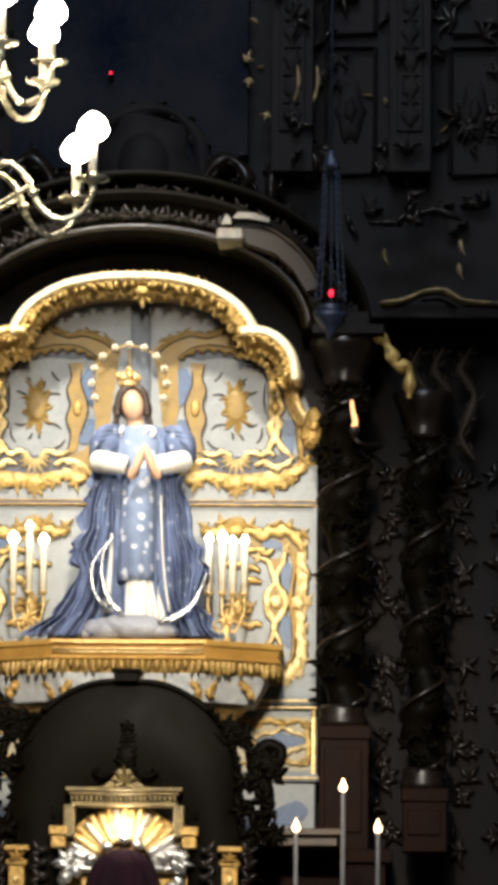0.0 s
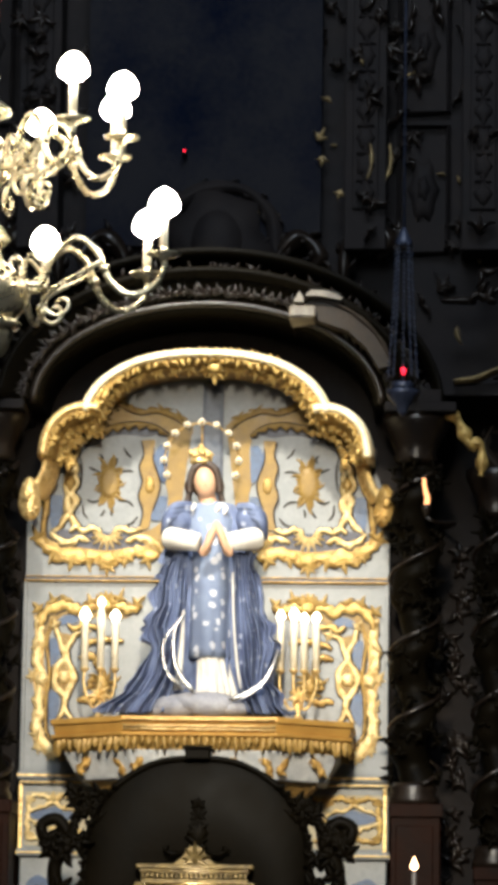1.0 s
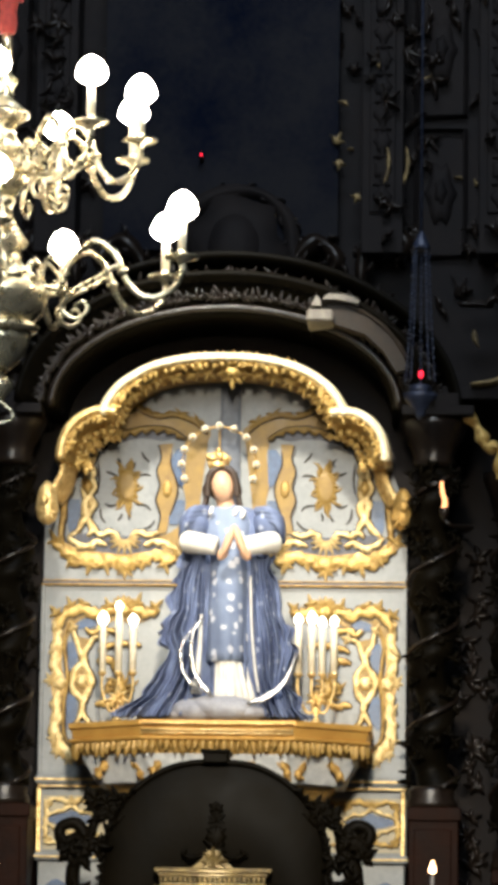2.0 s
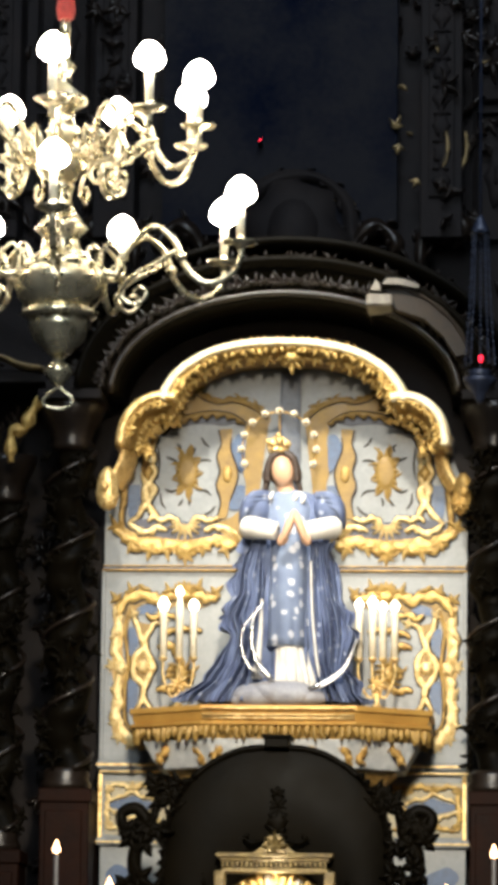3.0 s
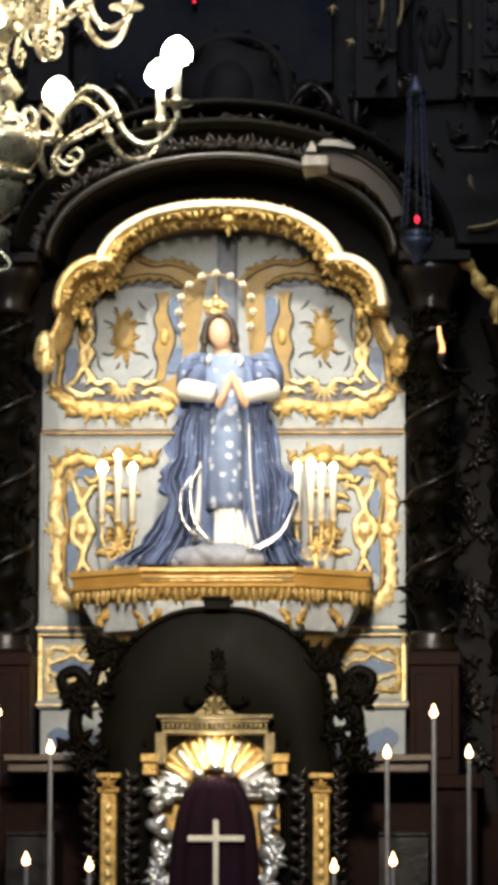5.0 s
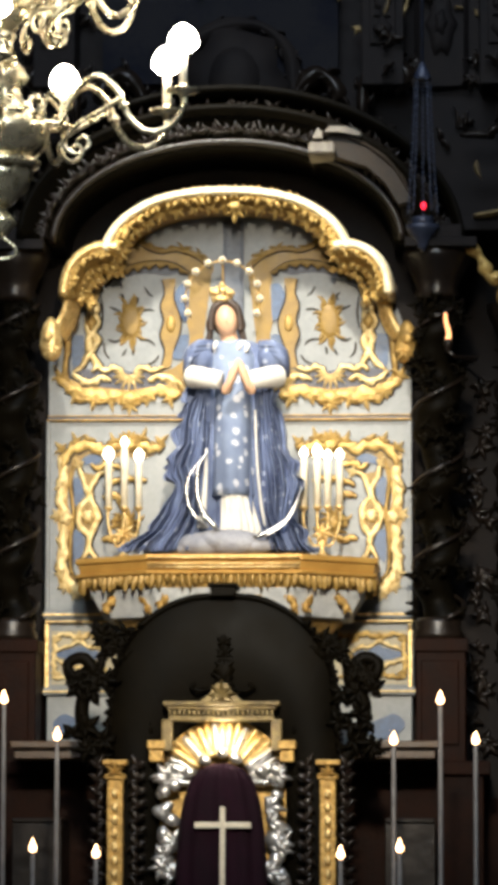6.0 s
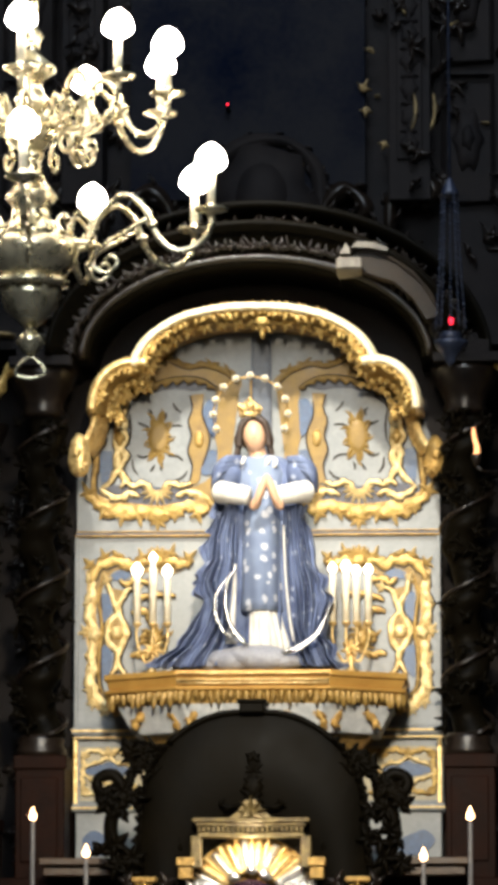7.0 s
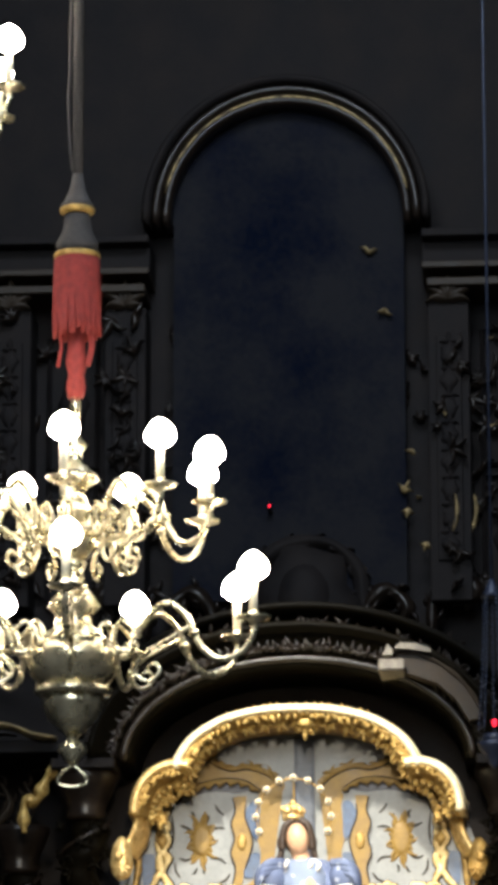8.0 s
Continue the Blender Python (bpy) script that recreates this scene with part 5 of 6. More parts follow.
part("blade", tube([(0.445, -0.83, 4.085), (0.415, -0.85, 3.99), (0.36, -0.86, 3.895), (0.28, -0.87, 3.835), (0.20, -0.88, 3.795)][::-1], 0.017, 8, taper=0.55), SILVER, moon)
part("blade_edge", tube([(0.440, -0.83, 4.06), (0.395, -0.86, 3.93), (0.32, -0.87, 3.845), (0.23, -0.88, 3.79)][::-1], 0.010, 7, taper=0.5), SILVER, moon)
part("blade_back", tube([(-0.055, -0.895, 3.845), (0.0, -0.78, 3.80), (0.08, -0.78, 3.78), (0.20, -0.88, 3.795)], 0.012, 7), SILVER, moon)

KX, KZ = -0.043, 5.258
halo = thing("star_halo", "halo of pale gilt stars on a thin ring behind the head", "halo")
ring = []
for k in range(25):
    a = radians(-32 + 244 * k / 24)
    ring.append((KX + 0.222 * math.cos(a), SY + 0.05, KZ + 0.226 * math.sin(a)))
part("ring", tube(ring, 0.005, 6, 1), OCHRE, halo)
for k in range(11):
    a = radians(-24 + 228 * k / 10)
    x, z = KX + 0.224 * math.cos(a), KZ + 0.228 * math.sin(a)
    bm = bmesh.new()
    boss(bm, x, z, 0.023, 0.023, 0.016, SY + 0.03, 5)
    star = part("star", bm, TRIM, halo, "cream enamelled star flower")
    bm = bmesh.new()
    boss(bm, x, z, 0.010, 0.010, 0.012, SY + 0.014)
    part("star_centre", bm, GOLD, star)
part("stem", tube([(KX, SY + 0.05, 5.47), (KX, SY + 0.09, 5.3), (KX, SY + 0.1, 5.0)], 0.006, 6), OCHRE, halo)
crown = thing("crown", "small flowered gilt crown on the statue's head", "crown")
part("band", lathe([(0.056, 0), (0.062, 0.004), (0.066, 0.026), (0.058, 0.03)], 20, (KX, SY - 0.03, 5.222)), GOLD, crown)
for k in range(9):
    a = 2 * math.pi * k / 9
    x, y = KX + 0.058 * math.cos(a), SY - 0.03 + 0.058 * math.sin(a)
    bm = bmesh.new()
    boss(bm, x, 5.275 + 0.012 * (k % 2), 0.019, 0.021, 0.014, y - 0.01, 5)
    tube([(x, y, 5.245), (x, y, 5.28), (KX + 0.4 * (x - KX), SY - 0.03, 5.32)], 0.006, 5, 3, bm)
    part("crown_flower", bm, GOLD, crown)
part("orb", lathe([(0.004, 0), (0.016, 0.01), (0.016, 0.022), (0.004, 0.032)], 10, (KX, SY - 0.03, 5.315)), GOLD, crown)

# ---- electric candelabra on the shelf ----
for s, xs in ((-1, ((-0.72, 4.325, 0.045), (-0.625, 4.40, 0.032), (-0.54, 4.318, 0.04))), (1, ((0.443, 4.33, 0.034), (0.523, 4.338, 0.040), (0.584, 4.315, 0.034), (0.655, 4.32, 0.034)))):
    cx = sum(x for x, z, r in xs) / len(xs)
    can = thing("candelabrum", "small gilt candelabrum with lit electric candles on the shelf", "candelabrum", "candelabra beside the statue")
    part("foot", lathe([(0.06, 0), (0.06, 0.012), (0.03, 0.03), (0.012, 0.06), (0.018, 0.09), (0.010, 0.13), (0.014, 0.2)], 14, (cx, -0.42, 3.69)), GOLD, can)
    for x, z, r in xs:
        r = 0.78 * r
        part("branch", tube([(cx, -0.42, 3.80), (cx + (x - cx) * 0.5, -0.43, 3.78), (x, -0.44, 3.90), (x, -0.44, 4.0)], 0.008, 6), GOLD, can)
        part("drip_cup", lathe([(0.008, -0.02), (0.026, 0), (0.028, 0.008), (0.014, 0.012)], 12, (x, -0.44, 4.0)), GOLD, can)
        part("candle", lathe([(0.021, 0), (0.022, (z - 4.01) * 0.8), (0.016, z - 4.01 - r)], 10, (x, -0.44, 4.01)), WAX, can, "ivory candle tube")
        part("bulb", lathe([(0.012, -1.2 * r), (0.7 * r, -0.7 * r), (r, 0), (0.75 * r, 0.6 * r), (0.2 * r, 1.25 * r)], 12, (x, -0.44, z)), ALTARBULB, can, "glowing bulb")
    bm = bmesh.new()
    fan(bm, cx, 3.84, 1.57, 4.2, 7, 0.08, 0.014, 0.03, -0.45)
    part("leaf_ornament", bm, GOLD, can)

# ---- tabernacle with its dark domed hood ----
TX, TY = 0.02, -1.35
tab = thing("tabernacle", "dark domed wooden tabernacle hood with gilt interior on the altar", "tabernacle")
outer = [(0.70, 1.3), (0.66, 2.55), (0.64, 2.75), (0.63, 2.92), (0.585, 3.08), (0.50, 3.21), (0.37, 3.32), (0.20, 3.395), (0.0, 3.41)]
opening = [(0.36, 1.3), (0.36, 2.36), (0.33, 2.50), (0.26, 2.62), (0.14, 2.69), (0.0, 2.71)]
o = [(TX + x, z) for x, z in outer] + [(TX - x, z) for x, z in outer[-2::-1]]
i_ = [(TX - x, z) for x, z in opening] + [(TX + x, z) for x, z in opening[-2::-1]]
bm = bmesh.new()
for ya, yb in ((TY, TY + 0.42),):
    va, vb = [bm.verts.new((x, ya, z)) for x, z in o], [bm.verts.new((x, yb, z)) for x, z in o]
    wa, wb = [bm.verts.new((x, ya, z)) for x, z in i_[::-1]], [bm.verts.new((x, yb, z)) for x, z in i_[::-1]]
    for a, b in ((va, vb), (wa, wb)):
        for k in range(len(a) - 1):
            bm.faces.new((a[k], a[k + 1], b[k + 1], b[k]))
    # front face between the two outlines, quad by quad
    m = 24

    def along(vs, t):
        f = t * (len(vs) - 1)
        k = min(int(f), len(vs) - 2)
        return vs[k].co.lerp(vs[k + 1].co, f - k)

    ro, ri, rm = [], [], []
    for k in range(m + 1):
        a, b = along(va, k / m), along(wa, k / m)
        ro.append(bm.verts.new(a))
        mid = a.lerp(b, 0.5)
        rm.append(bm.verts.new((mid.x, TY - 0.10, mid.z)))
        ri.append(bm.verts.new(b))
    for k in range(m):
        bm.faces.new((ro[k], ro[k + 1], rm[k + 1], rm[k]))
        bm.faces.new((rm[k], rm[k + 1], ri[k + 1], ri[k]))
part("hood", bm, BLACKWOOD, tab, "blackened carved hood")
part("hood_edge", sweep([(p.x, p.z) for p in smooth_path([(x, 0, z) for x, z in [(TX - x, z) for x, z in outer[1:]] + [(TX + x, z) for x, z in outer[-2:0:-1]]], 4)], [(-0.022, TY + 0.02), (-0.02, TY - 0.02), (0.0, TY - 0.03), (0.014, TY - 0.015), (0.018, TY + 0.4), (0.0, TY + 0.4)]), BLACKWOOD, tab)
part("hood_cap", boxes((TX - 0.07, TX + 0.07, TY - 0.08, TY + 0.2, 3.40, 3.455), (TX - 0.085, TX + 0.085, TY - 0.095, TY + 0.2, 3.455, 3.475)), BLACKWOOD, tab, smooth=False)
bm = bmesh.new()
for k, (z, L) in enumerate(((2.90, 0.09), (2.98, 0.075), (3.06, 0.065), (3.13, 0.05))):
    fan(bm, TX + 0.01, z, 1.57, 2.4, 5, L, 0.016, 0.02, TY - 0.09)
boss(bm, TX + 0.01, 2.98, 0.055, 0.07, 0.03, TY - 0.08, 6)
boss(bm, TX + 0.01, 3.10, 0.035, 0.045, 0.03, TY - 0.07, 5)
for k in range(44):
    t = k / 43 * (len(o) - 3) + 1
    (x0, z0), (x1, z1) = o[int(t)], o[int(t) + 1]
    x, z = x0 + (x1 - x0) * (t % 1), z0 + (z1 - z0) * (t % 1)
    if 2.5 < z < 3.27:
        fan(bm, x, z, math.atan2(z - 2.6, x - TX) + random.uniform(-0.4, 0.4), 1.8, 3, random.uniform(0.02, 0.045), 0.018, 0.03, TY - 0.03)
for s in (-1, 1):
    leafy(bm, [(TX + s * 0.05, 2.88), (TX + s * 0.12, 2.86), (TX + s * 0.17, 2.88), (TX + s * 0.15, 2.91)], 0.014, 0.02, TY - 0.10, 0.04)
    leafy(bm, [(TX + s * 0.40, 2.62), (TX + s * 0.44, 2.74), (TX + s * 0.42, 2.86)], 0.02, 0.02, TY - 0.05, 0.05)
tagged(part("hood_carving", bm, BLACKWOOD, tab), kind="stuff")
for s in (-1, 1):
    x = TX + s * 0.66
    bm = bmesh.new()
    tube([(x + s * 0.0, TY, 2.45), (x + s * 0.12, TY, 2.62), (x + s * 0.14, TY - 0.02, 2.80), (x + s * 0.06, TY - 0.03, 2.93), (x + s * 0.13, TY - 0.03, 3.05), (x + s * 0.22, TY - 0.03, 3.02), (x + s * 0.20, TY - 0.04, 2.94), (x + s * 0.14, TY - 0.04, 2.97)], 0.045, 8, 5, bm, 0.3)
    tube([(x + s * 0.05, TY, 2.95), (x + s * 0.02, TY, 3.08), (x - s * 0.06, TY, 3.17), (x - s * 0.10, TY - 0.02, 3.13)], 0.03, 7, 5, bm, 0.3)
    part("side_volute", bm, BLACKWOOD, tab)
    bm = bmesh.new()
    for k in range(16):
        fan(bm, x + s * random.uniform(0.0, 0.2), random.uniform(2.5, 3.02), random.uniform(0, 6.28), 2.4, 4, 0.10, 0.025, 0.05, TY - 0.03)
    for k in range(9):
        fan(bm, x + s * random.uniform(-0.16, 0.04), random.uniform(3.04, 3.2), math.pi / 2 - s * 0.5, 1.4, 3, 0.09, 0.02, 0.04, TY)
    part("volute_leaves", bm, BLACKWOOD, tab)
    part("gilt_pilaster", boxes((x - s * 0.06 - 0.045, x - s * 0.06 + 0.045, TY - 0.16, TY + 0.1, 1.3, 2.36)), OCHRE, tab, smooth=False)
    for k in range(9):
        bm = bmesh.new()
        boss(bm, x - s * 0.06, 2.28 - 0.075 * k, 0.022, 0.03, 0.02, TY - 0.16)
        part("pilaster_bead", bm, GOLD, tab)
    bm = boxes((x - s * 0.06 - 0.06, x - s * 0.06 + 0.06, TY - 0.18, TY + 0.1, 2.36, 2.39), (x - s * 0.06 - 0.07, x - s * 0.06 + 0.07, TY - 0.19, TY + 0.1, 2.44, 2.47))
    fan(bm, x - s * 0.06, 2.38, 1.57, 2.0, 5, 0.07, 0.016, 0.03, TY - 0.17)
    part("pilaster_capital", bm, OCHRE, tab, smooth=False)
    bm = bmesh.new()
    for k in range(10):
        fan(bm, x + s * 0.05, 1.75 + 0.075 * k, 1.57 + s * 0.5, 1.6, 3, 0.08, 0.018, 0.03, TY - 0.12)
        fan(bm, x - s * 0.19, 1.75 + 0.075 * k, 1.57 - s * 0.5, 1.8, 3, 0.08, 0.02, 0.03, TY - 0.12)
    tagged(part("pilaster_foliage", bm, WOOD, tab), kind="stuff")
    part("cornice_block", boxes((TX + s * 0.37 - 0.05, TX + s * 0.37 + 0.05, TY - 0.16, TY + 0.02, 2.53, 2.58), (TX + s * 0.37 - 0.04, TX + s * 0.37 + 0.04, TY - 0.14, TY + 0.02, 2.46, 2.53)), OCHRE, tab, smooth=False)
part("inner_cornice", boxes((TX - 0.33, TX + 0.33, TY - 0.18, TY - 0.02, 2.775, 2.80), (TX - 0.31, TX + 0.31, TY - 0.16, TY - 0.02, 2.755, 2.775), (TX - 0.30, TX + 0.30, TY - 0.15, TY - 0.02, 2.69, 2.72)), DARKGILT, tab, smooth=False)
for s in (-1, 1):
    part("cornice_leg", boxes((TX + s * 0.31 - 0.03, TX + s * 0.31 + 0.03, TY - 0.15, TY - 0.02, 2.52, 2.70)), DARKGILT, tab, smooth=False)
for k in range(22):
    part("dentil", boxes((TX - 0.30 + 0.0275 * k, TX - 0.284 + 0.0275 * k, TY - 0.155, TY - 0.1, 2.725, 2.752), bevel=0.002), DARKGILT, tab, smooth=False)
bm = plate([(TX - 0.12, 2.80), (TX + 0.12, 2.80), (TX + 0.07, 2.84), (TX + 0.03, 2.90), (TX - 0.03, 2.90), (TX - 0.07, 2.84)], TY - 0.16, TY - 0.08)
fan(bm, TX, 2.81, 1.57, 2.6, 7, 0.10, 0.018, 0.03, TY - 0.16)
tagged(part("cornice_crest", bm, DARKGILT, tab, smooth=False), kind="stuff")
# shell of rays
for k in range(23):
    a = radians(2 + 176 * k / 22)
    bm = bmesh.new()
    c, s2 = math.cos(a), math.sin(a)
    L0, L1 = 0.16, 0.345 + 0.015 * (k % 2)
    band(bm, [(TX + L0 * c, 2.34 + L0 * s2), (TX + (L0 + L1) / 2 * c, 2.34 + (L0 + L1) / 2 * s2), (TX + L1 * c, 2.34 + L1 * s2)], 0.026, 0.05, TY - 0.02 + 0.02 * (k % 2), 0, 1, 4, 0.3)
    part("ray", bm, GOLD if 3 < k < 19 and k % 4 else SILVER, tab)
part("shell_back", plate([(TX - 0.37, 1.9), (TX + 0.37, 1.9), (TX + 0.37, 2.36)] + [(TX + 0.37 * math.cos(radians(a)), 2.34 + 0.37 * math.sin(radians(a))) for a in range(10, 180, 10)] + [(TX - 0.37, 2.36)], TY + 0.03, TY + 0.1), OCHRE, tab, smooth=False)
bm = bmesh.new()
for k in range(30):
    s = -1 if k % 2 else 1
    t = random.random()
    egg(bm, TX + s * (0.27 + 0.08 * random.random()), TY - 0.05 - 0.04 * random.random(), 1.72 + 0.66 * t, random.uniform(0.025, 0.07), 0.04, random.uniform(0.02, 0.06), 0, pose(0, 0, 0, 0, random.uniform(-60, 60), 0), 10)
for x, z in ((-0.19, 2.40), (0.22, 2.41), (-0.10, 2.47), (0.08, 2.48), (0.0, 2.51)):
    egg(bm, TX + x, TY - 0.07, z, random.uniform(0.03, 0.05), 0.04, 0.03, 0, pose(0, 0, 0, 0, random.uniform(-40, 40), 0), 10)
for k in range(14):
    s = -1 if k % 2 else 1
    fan(bm, TX + s * random.uniform(0.25, 0.33), random.uniform(1.75, 2.4), 1.57 - s * 1.2, 1.8, 4, 0.10, 0.022, 0.04, TY - 0.08)
tagged(part("silver_clouds", bm, SILVER, tab, "lumpy silver clouds"), kind="stuff")
veil = thing("tabernacle_veil", "dark purple veil with a white cross draped over the tabernacle", "veil")
bm = bmesh.new()
rings = []
for z, w, d in ((1.3, 0.27, 0.10), (1.6, 0.26, 0.1), (1.9, 0.25, 0.1), (2.1, 0.235, 0.09), (2.25, 0.21, 0.085), (2.36, 0.17, 0.075), (2.42, 0.12, 0.06), (2.45, 0.05, 0.03)):
    rings.append([bm.verts.new((TX + w * math.cos(a) * (1 + 0.03 * math.sin(11 * a)), TY - 0.13 + d * math.sin(a) * (1 + 0.12 * math.sin(11 * a)), z)) for a in (2 * math.pi * k / 64 for k in range(64))])
for a, b in zip(rings, rings[1:]):
    for k in range(64):
        bm.faces.new((a[k], a[(k + 1) % 64], b[(k + 1) % 64], b[k]))
bm.faces.new(rings[-1])
bm.faces.new(rings[0][::-1])
part("cloth", bm, VEIL, veil)
part("cross", boxes((TX - 0.002, TX + 0.028, TY - 0.256, TY - 0.20, 1.45, 2.205), (TX - 0.145, TX + 0.172, TY - 0.258, TY - 0.20, 2.085, 2.118), bevel=0.003), TRIM, veil, "white braid cross", False)

altar = thing("altar_table", "dark wooden altar table with stepped ledges for candles", "altar")
part("table_body", boxes((-1.7, 1.7, -1.75, -0.5, 0, 1.26)), WOOD, altar, smooth=False)
part("table_top", boxes((-1.78, 1.78, -2.2, -0.5, 1.26, 1.30)), WALNUT, altar, smooth=False)
part("front_panel", boxes((-1.6, 1.6, -1.79, -1.75, 0.15, 1.15)), WALNUT, altar, smooth=False)
for s in (-1, 1):
    x0, x1 = sorted((s * 0.80, s * 1.60))
    part("candle_step", boxes((x0, x1, -1.5, -1.0, 1.30, 1.62), (x0 - 0.02, x1 + 0.02, -1.53, -1.0, 1.62, 1.65)), WOOD, altar, smooth=False)
    x0, x1 = sorted((s * 0.93, s * 1.22))
    part("rear_ledge", boxes((x0, x1, -1.0, -0.5, 2.13, 2.155), (x0, x1, -0.98, -0.5, 1.3, 2.13)), WOOD, altar, smooth=False)

# ---- tall altar candles ----
for x, z, y in ((-1.185, 2.795, -1.75), (-0.885, 2.59, -1.75), (-0.995, 1.965, -1.95), (-0.645, 1.935, -1.95), (0.705, 1.93, -1.95), (1.03, 1.965, -1.95), (0.995, 2.565, -1.75), (1.255, 2.79, -1.75), (1.45, 2.565, -1.75)):
    st = thing("altar_candlestick", "tall thin candle burning on a dark candlestick", "candlestick", "candles on the altar")
    h = z - 1.30
    part("base", lathe([(0.055, 0), (0.055, 0.015), (0.03, 0.03), (0.012, 0.06), (0.018, 0.10), (0.010, 0.15), (0.016, 0.18), (0.028, 0.19), (0.03, 0.2)], 14, (x, y, 1.30)), BRASS, st)
    part("candle", lathe([(0.0125, 0), (0.0135, 0.1), (0.0125, h - 0.215), (0.008, h - 0.20)], 10, (x, y, 1.48)), GREYWAX, st)
    part("flame", lathe([(0.004, -0.022), (0.019, -0.012), (0.023, 0.006), (0.013, 0.028), (0.003, 0.056)], 10, (x, y, z)), FLAME, st, "burning flame")

# ---- sanctuary lamp on chains ----
lx, ly = 1.16, -1.2
lampthing = thing("sanctuary_lamp", "hanging blue-grey metal sanctuary lamp with a red light", "hanging lamp")
part("cap", lathe([(0.006, 0.09), (0.018, 0.07), (0.03, 0.04), (0.05, 0.0), (0.052, -0.02), (0.03, -0.03)], 16, (lx, ly, 6.44)), STEEL, lampthing)
part("long_chain", tube([(lx, ly, 6.5), (lx, ly, 13.0)], 0.009, 6, 2), STEEL, lampthing)
for k in range(5):
    a = 2 * math.pi * k / 5 + 0.3
    c, s2 = math.cos(a), math.sin(a)
    bm = bmesh.new()
    for j in range(30):
        t = j / 30
        r = 0.045 + 0.045 * t ** 1.5
        z = 6.43 - 0.80 * t
        tube([(lx + r * c, ly + r * s2, z), (lx + (r + 0.004) * c, ly + (r + 0.004) * s2, z - 0.02)], 0.006 if j % 2 else 0.009, 5, 2, bm)
    part("chain", bm, STEEL, lampthing)
part("bowl", lathe([(0.01, -0.13), (0.03, -0.10), (0.035, -0.07), (0.075, -0.03), (0.095, 0.0), (0.10, 0.02), (0.085, 0.025)], 18, (lx, ly, 5.54), wave=0.03, lobes=9), STEEL, lampthing)
part("gallery", lathe([(0.06, 0.0), (0.065, 0.03), (0.06, 0.05), (0.05, 0.052)], 18, (lx, ly, 5.56), wave=0.06, lobes=9), STEEL, lampthing)
part("red_glass", lathe([(0.008, 0.0), (0.014, 0.012), (0.015, 0.03), (0.009, 0.042)], 14, (lx + 0.005, ly - 0.06, 5.645)), REDLIGHT, lampthing, "glowing red glass")

# ---- brass chandelier ----
HX, HY = -0.385, -9.0


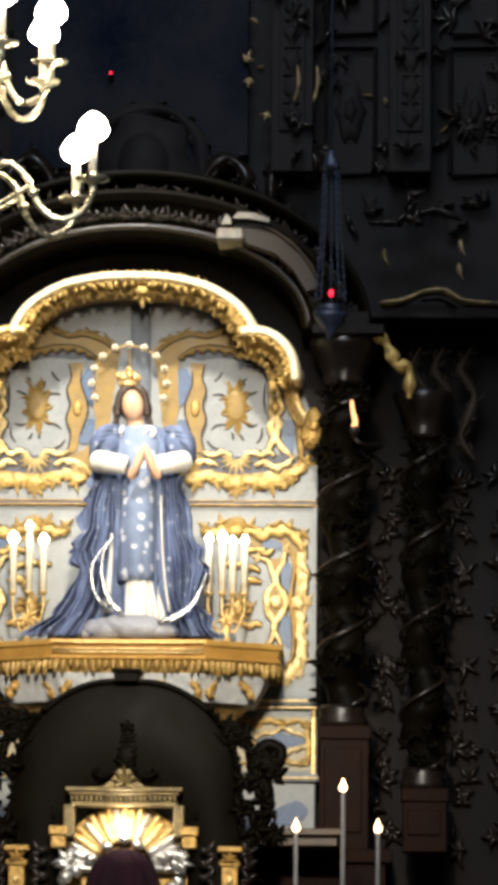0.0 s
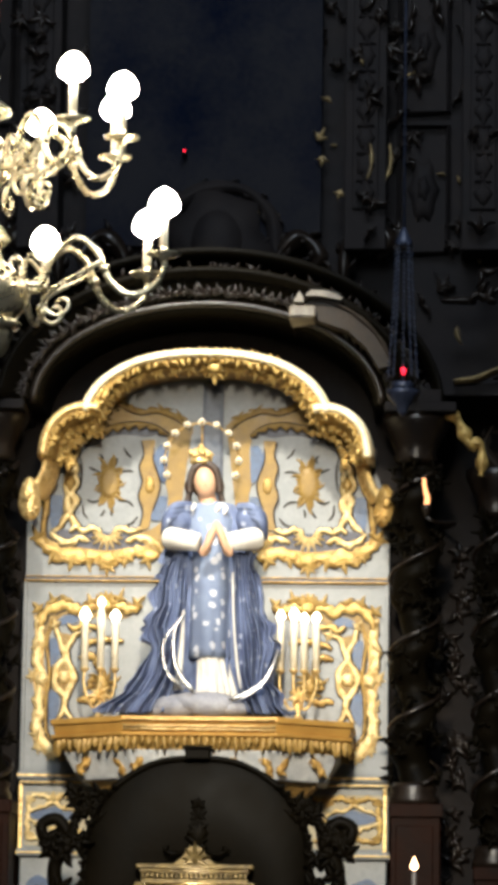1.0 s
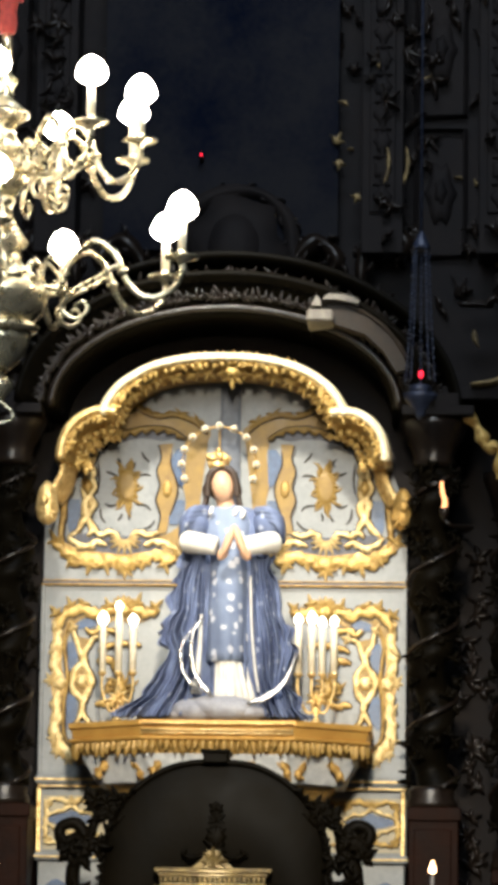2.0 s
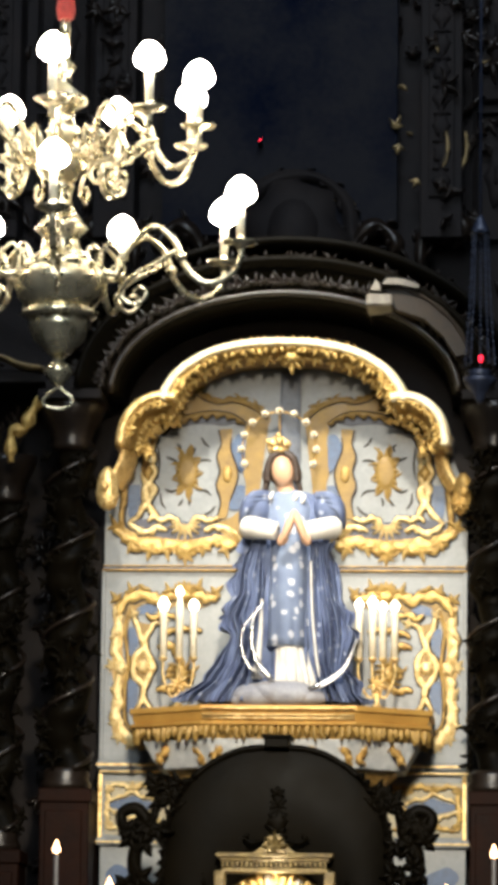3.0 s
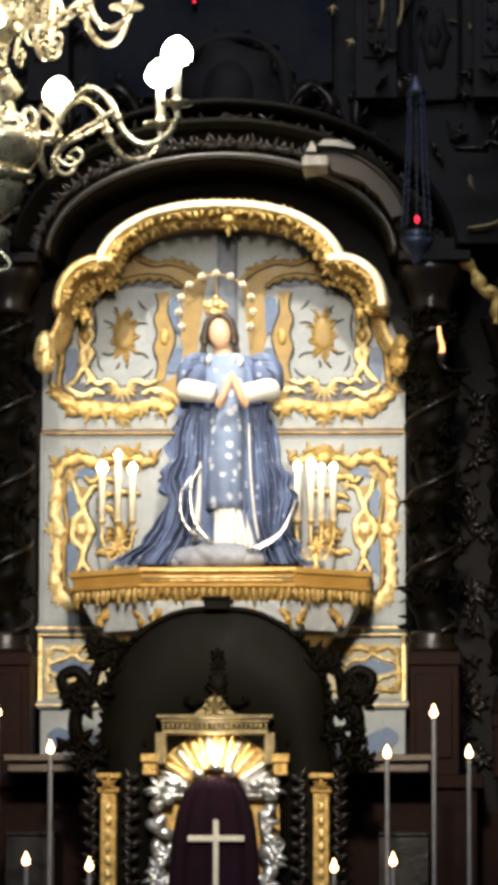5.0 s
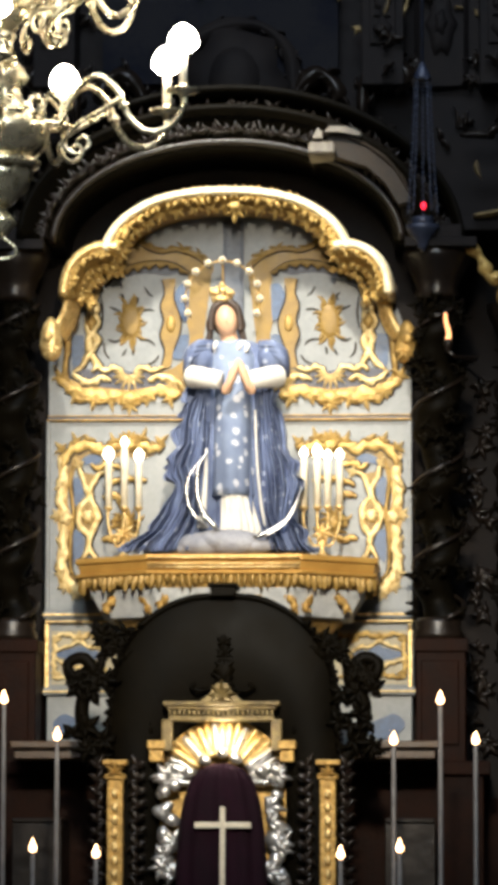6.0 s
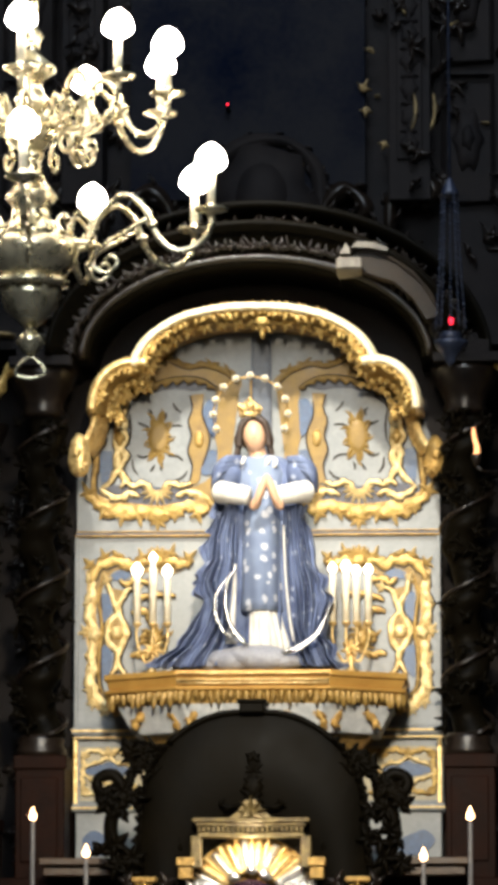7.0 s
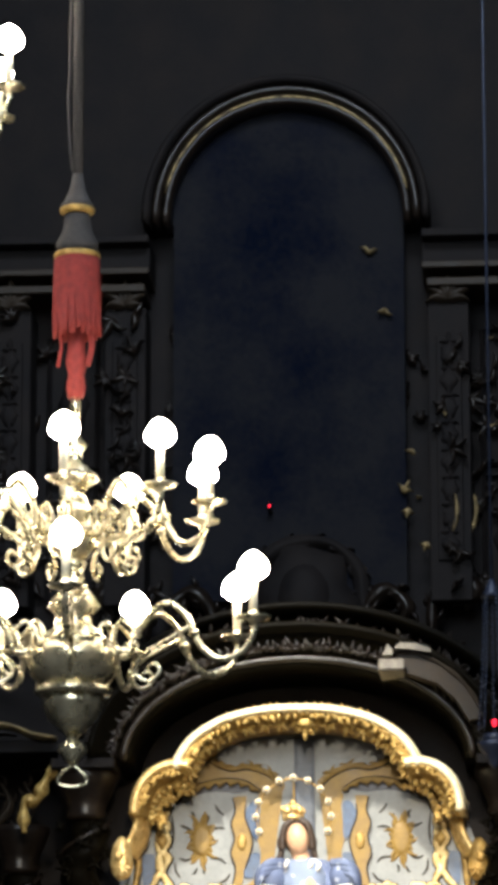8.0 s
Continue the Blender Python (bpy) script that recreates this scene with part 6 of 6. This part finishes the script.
def chandelier():
    ch = thing("chandelier", "large pale brass chandelier with scrolled arms and lit bulbs", "chandelier", "chandeliers", at=(HX, HY, 0))
    part("top_vase", lathe([(0.012, 5.56), (0.02, 5.50), (0.05, 5.47), (0.028, 5.44), (0.03, 5.40), (0.055, 5.37), (0.09, 5.345), (0.095, 5.325), (0.055, 5.30), (0.035, 5.27), (0.045, 5.24), (0.07, 5.21), (0.05, 5.17), (0.035, 5.13)][::-1], 18), BRASS, ch)
    part("upper_hub", lathe([(0.035, 5.0), (0.07, 5.03), (0.11, 5.07), (0.10, 5.12), (0.05, 5.15)], 18, wave=0.05, lobes=9), BRASS, ch)
    part("neck", lathe([(0.06, 4.88), (0.045, 4.92), (0.035, 4.96), (0.05, 4.99), (0.04, 5.01)], 18), BRASS, ch)
    part("bell", lathe([(0.16, 4.66), (0.12, 4.70), (0.075, 4.74), (0.07, 4.79), (0.10, 4.82), (0.085, 4.85), (0.06, 4.88)], 24, wave=0.05, lobes=12), BRASS, ch)
    part("bowl", lathe([(0.06, 4.46), (0.12, 4.50), (0.165, 4.55), (0.185, 4.61), (0.175, 4.65), (0.15, 4.665)], 28), BRASS, ch, "tarnished round bowl")
    part("bowl_ring", lathe([(0.115, 4.465), (0.145, 4.475), (0.15, 4.49), (0.13, 4.505)], 28, wave=0.03, lobes=14), BRASS, ch)
    part("lower_cup", lathe([(0.02, 4.31), (0.05, 4.335), (0.095, 4.38), (0.115, 4.43), (0.12, 4.465)], 24, wave=0.03, lobes=12), BRASS, ch)
    part("finial", lathe([(0.01, 4.20), (0.03, 4.22), (0.055, 4.255), (0.045, 4.28), (0.02, 4.30), (0.02, 4.315)], 16, wave=0.08, lobes=8), BRASS, ch)
    part("pull_ring", tube([(0.0, 0, 4.20), (-0.045, 0, 4.165), (-0.055, 0, 4.13), (0, 0, 4.115), (0.055, 0, 4.13), (0.045, 0, 4.165), (0.0, 0, 4.20)], 0.007, 6), BRASS, ch)
    part("upper_stem", lathe([(0.018, 5.56), (0.022, 5.62), (0.014, 5.68)], 10), BRASS, ch)

    def arm(deg, r, zb, hub):
        a = radians(deg)
        dx, dy = math.sin(a), -math.cos(a)

        def Q(rr, z, side=0.0):
            return (rr * dx - side * dy, rr * dy + side * dx, z)
        cup = zb - 0.205
        k = r / 0.75
        body = part("arm", tube([Q(hub, cup - 0.10), Q(0.2 * k + 0.04, cup - 0.11), Q(0.28 * k, cup - 0.02), Q(0.38 * k, cup + 0.07), Q(0.47 * k, cup + 0.02), Q(0.53 * k, cup - 0.10), Q(0.61 * k, cup - 0.155), Q(0.70 * k, cup - 0.13), Q(r, cup - 0.06), Q(r, cup)], 0.0135, 7, 5), BRASS, ch)
        bm = bmesh.new()
        tube([Q(0.49 * k, cup - 0.02), Q(0.40 * k, cup - 0.07), Q(0.31 * k, cup - 0.12), Q(0.25 * k, cup - 0.19), Q(0.31 * k, cup - 0.235), Q(0.36 * k, cup - 0.20), Q(0.34 * k, cup - 0.165), Q(0.305 * k, cup - 0.185)], 0.010, 6, 4, bm, 0.2)
        tube([Q(0.28 * k, cup - 0.06), Q(0.20 * k, cup + 0.01), Q(0.15 * k + 0.02, cup - 0.06), Q(0.19 * k, cup - 0.12), Q(0.225 * k, cup - 0.08)], 0.009, 6, 4, bm, 0.2)
        part("scroll", bm, BRASS, body)
        part("arm_knot", lathe([(0.008, -0.02), (0.022, -0.008), (0.022, 0.008), (0.008, 0.02)], 10, Q(0.505 * k, cup - 0.05)), BRASS, body)
        part("drip_pan", lathe([(0.012, -0.03), (0.018, -0.012), (0.066, 0.0), (0.07, 0.008), (0.022, 0.012), (0.018, 0.03)], 18, Q(r, cup)), BRASS, body)
        part("candle_tube", lathe([(0.0165, 0.02), (0.0165, 0.15), (0.012, 0.152)], 10, Q(r, cup)), WAX, body, "ivory candle tube")
        part("bulb", lathe([(0.013, -0.054), (0.036, -0.046), (0.057, -0.028), (0.061, -0.008), (0.052, 0.022), (0.034, 0.046), (0.011, 0.06)], 14, Q(r, zb)), BULB, body, "glowing white bulb")

    for d in (2, 43, 80, 118, 163, 210, 245, 280, 317):
        arm(d, 0.545, 5.41, 0.07)
    for d in (4, 86, 120, 166, 211, 245, 276):
        arm(d, 0.705, 4.96, 0.15)
    # rope, wooden caps and red tassel
    part("rope", tube([(0, 0, 6.55), (0, 0, 13.0)], 0.02, 8, 2), ROPE, ch, "dark hanging rope")
    part("wire", tube([(-0.022, 0, 6.6), (-0.04, 0, 6.9), (-0.03, 0, 7.6), (-0.02, 0, 13.0)], 0.005, 5, 3), ROPE, ch)
    part("cone_cap", lathe([(0.062, 6.425), (0.066, 6.45), (0.05, 6.47), (0.03, 6.52), (0.02, 6.58)], 16), ROPE, ch)
    part("cap_ring", lathe([(0.064, 6.415), (0.07, 6.42), (0.07, 6.435), (0.064, 6.44)], 16), OCHRE, ch)
    part("bell_cap", lathe([(0.085, 6.25), (0.085, 6.29), (0.06, 6.34), (0.05, 6.41)], 16), ROPE, ch)
    part("tassel_band", lathe([(0.088, 6.225), (0.093, 6.23), (0.093, 6.245), (0.088, 6.25)], 20), OCHRE, ch)
    bm = bmesh.new()
    for n in range(64):
        a = 2 * math.pi * n / 64
        e = 5.90 + 0.035 * random.random()
        tube([(0.084 * math.cos(a), 0.084 * math.sin(a), 6.235), (0.09 * math.cos(a), 0.09 * math.sin(a), 6.08), (0.088 * math.cos(a) + random.uniform(-0.008, 0.008), 0.088 * math.sin(a), e)], 0.0065, 5, 3, bm)
    part("tassel_fringe", bm, RED, ch, "red silk fringe")
    part("red_cord", lathe([(0.03, 5.66), (0.038, 5.70), (0.03, 5.75), (0.042, 5.80), (0.034, 5.86), (0.036, 5.95)], 14, wave=0.06, lobes=7), RED, ch, "red silk cord")
    bm = bmesh.new()
    for x in (0.055, 0.065, -0.06):
        tube([(x, -0.03, 5.93), (x + 0.005, -0.03, 5.86), (x - 0.01, -0.03, 5.78)], 0.008, 5, 3, bm)
    part("loose_threads", bm, RED, ch)
    return ch


ch = chandelier()
copy_thing(ch, pose(-1.365, -9.0, 2.18))
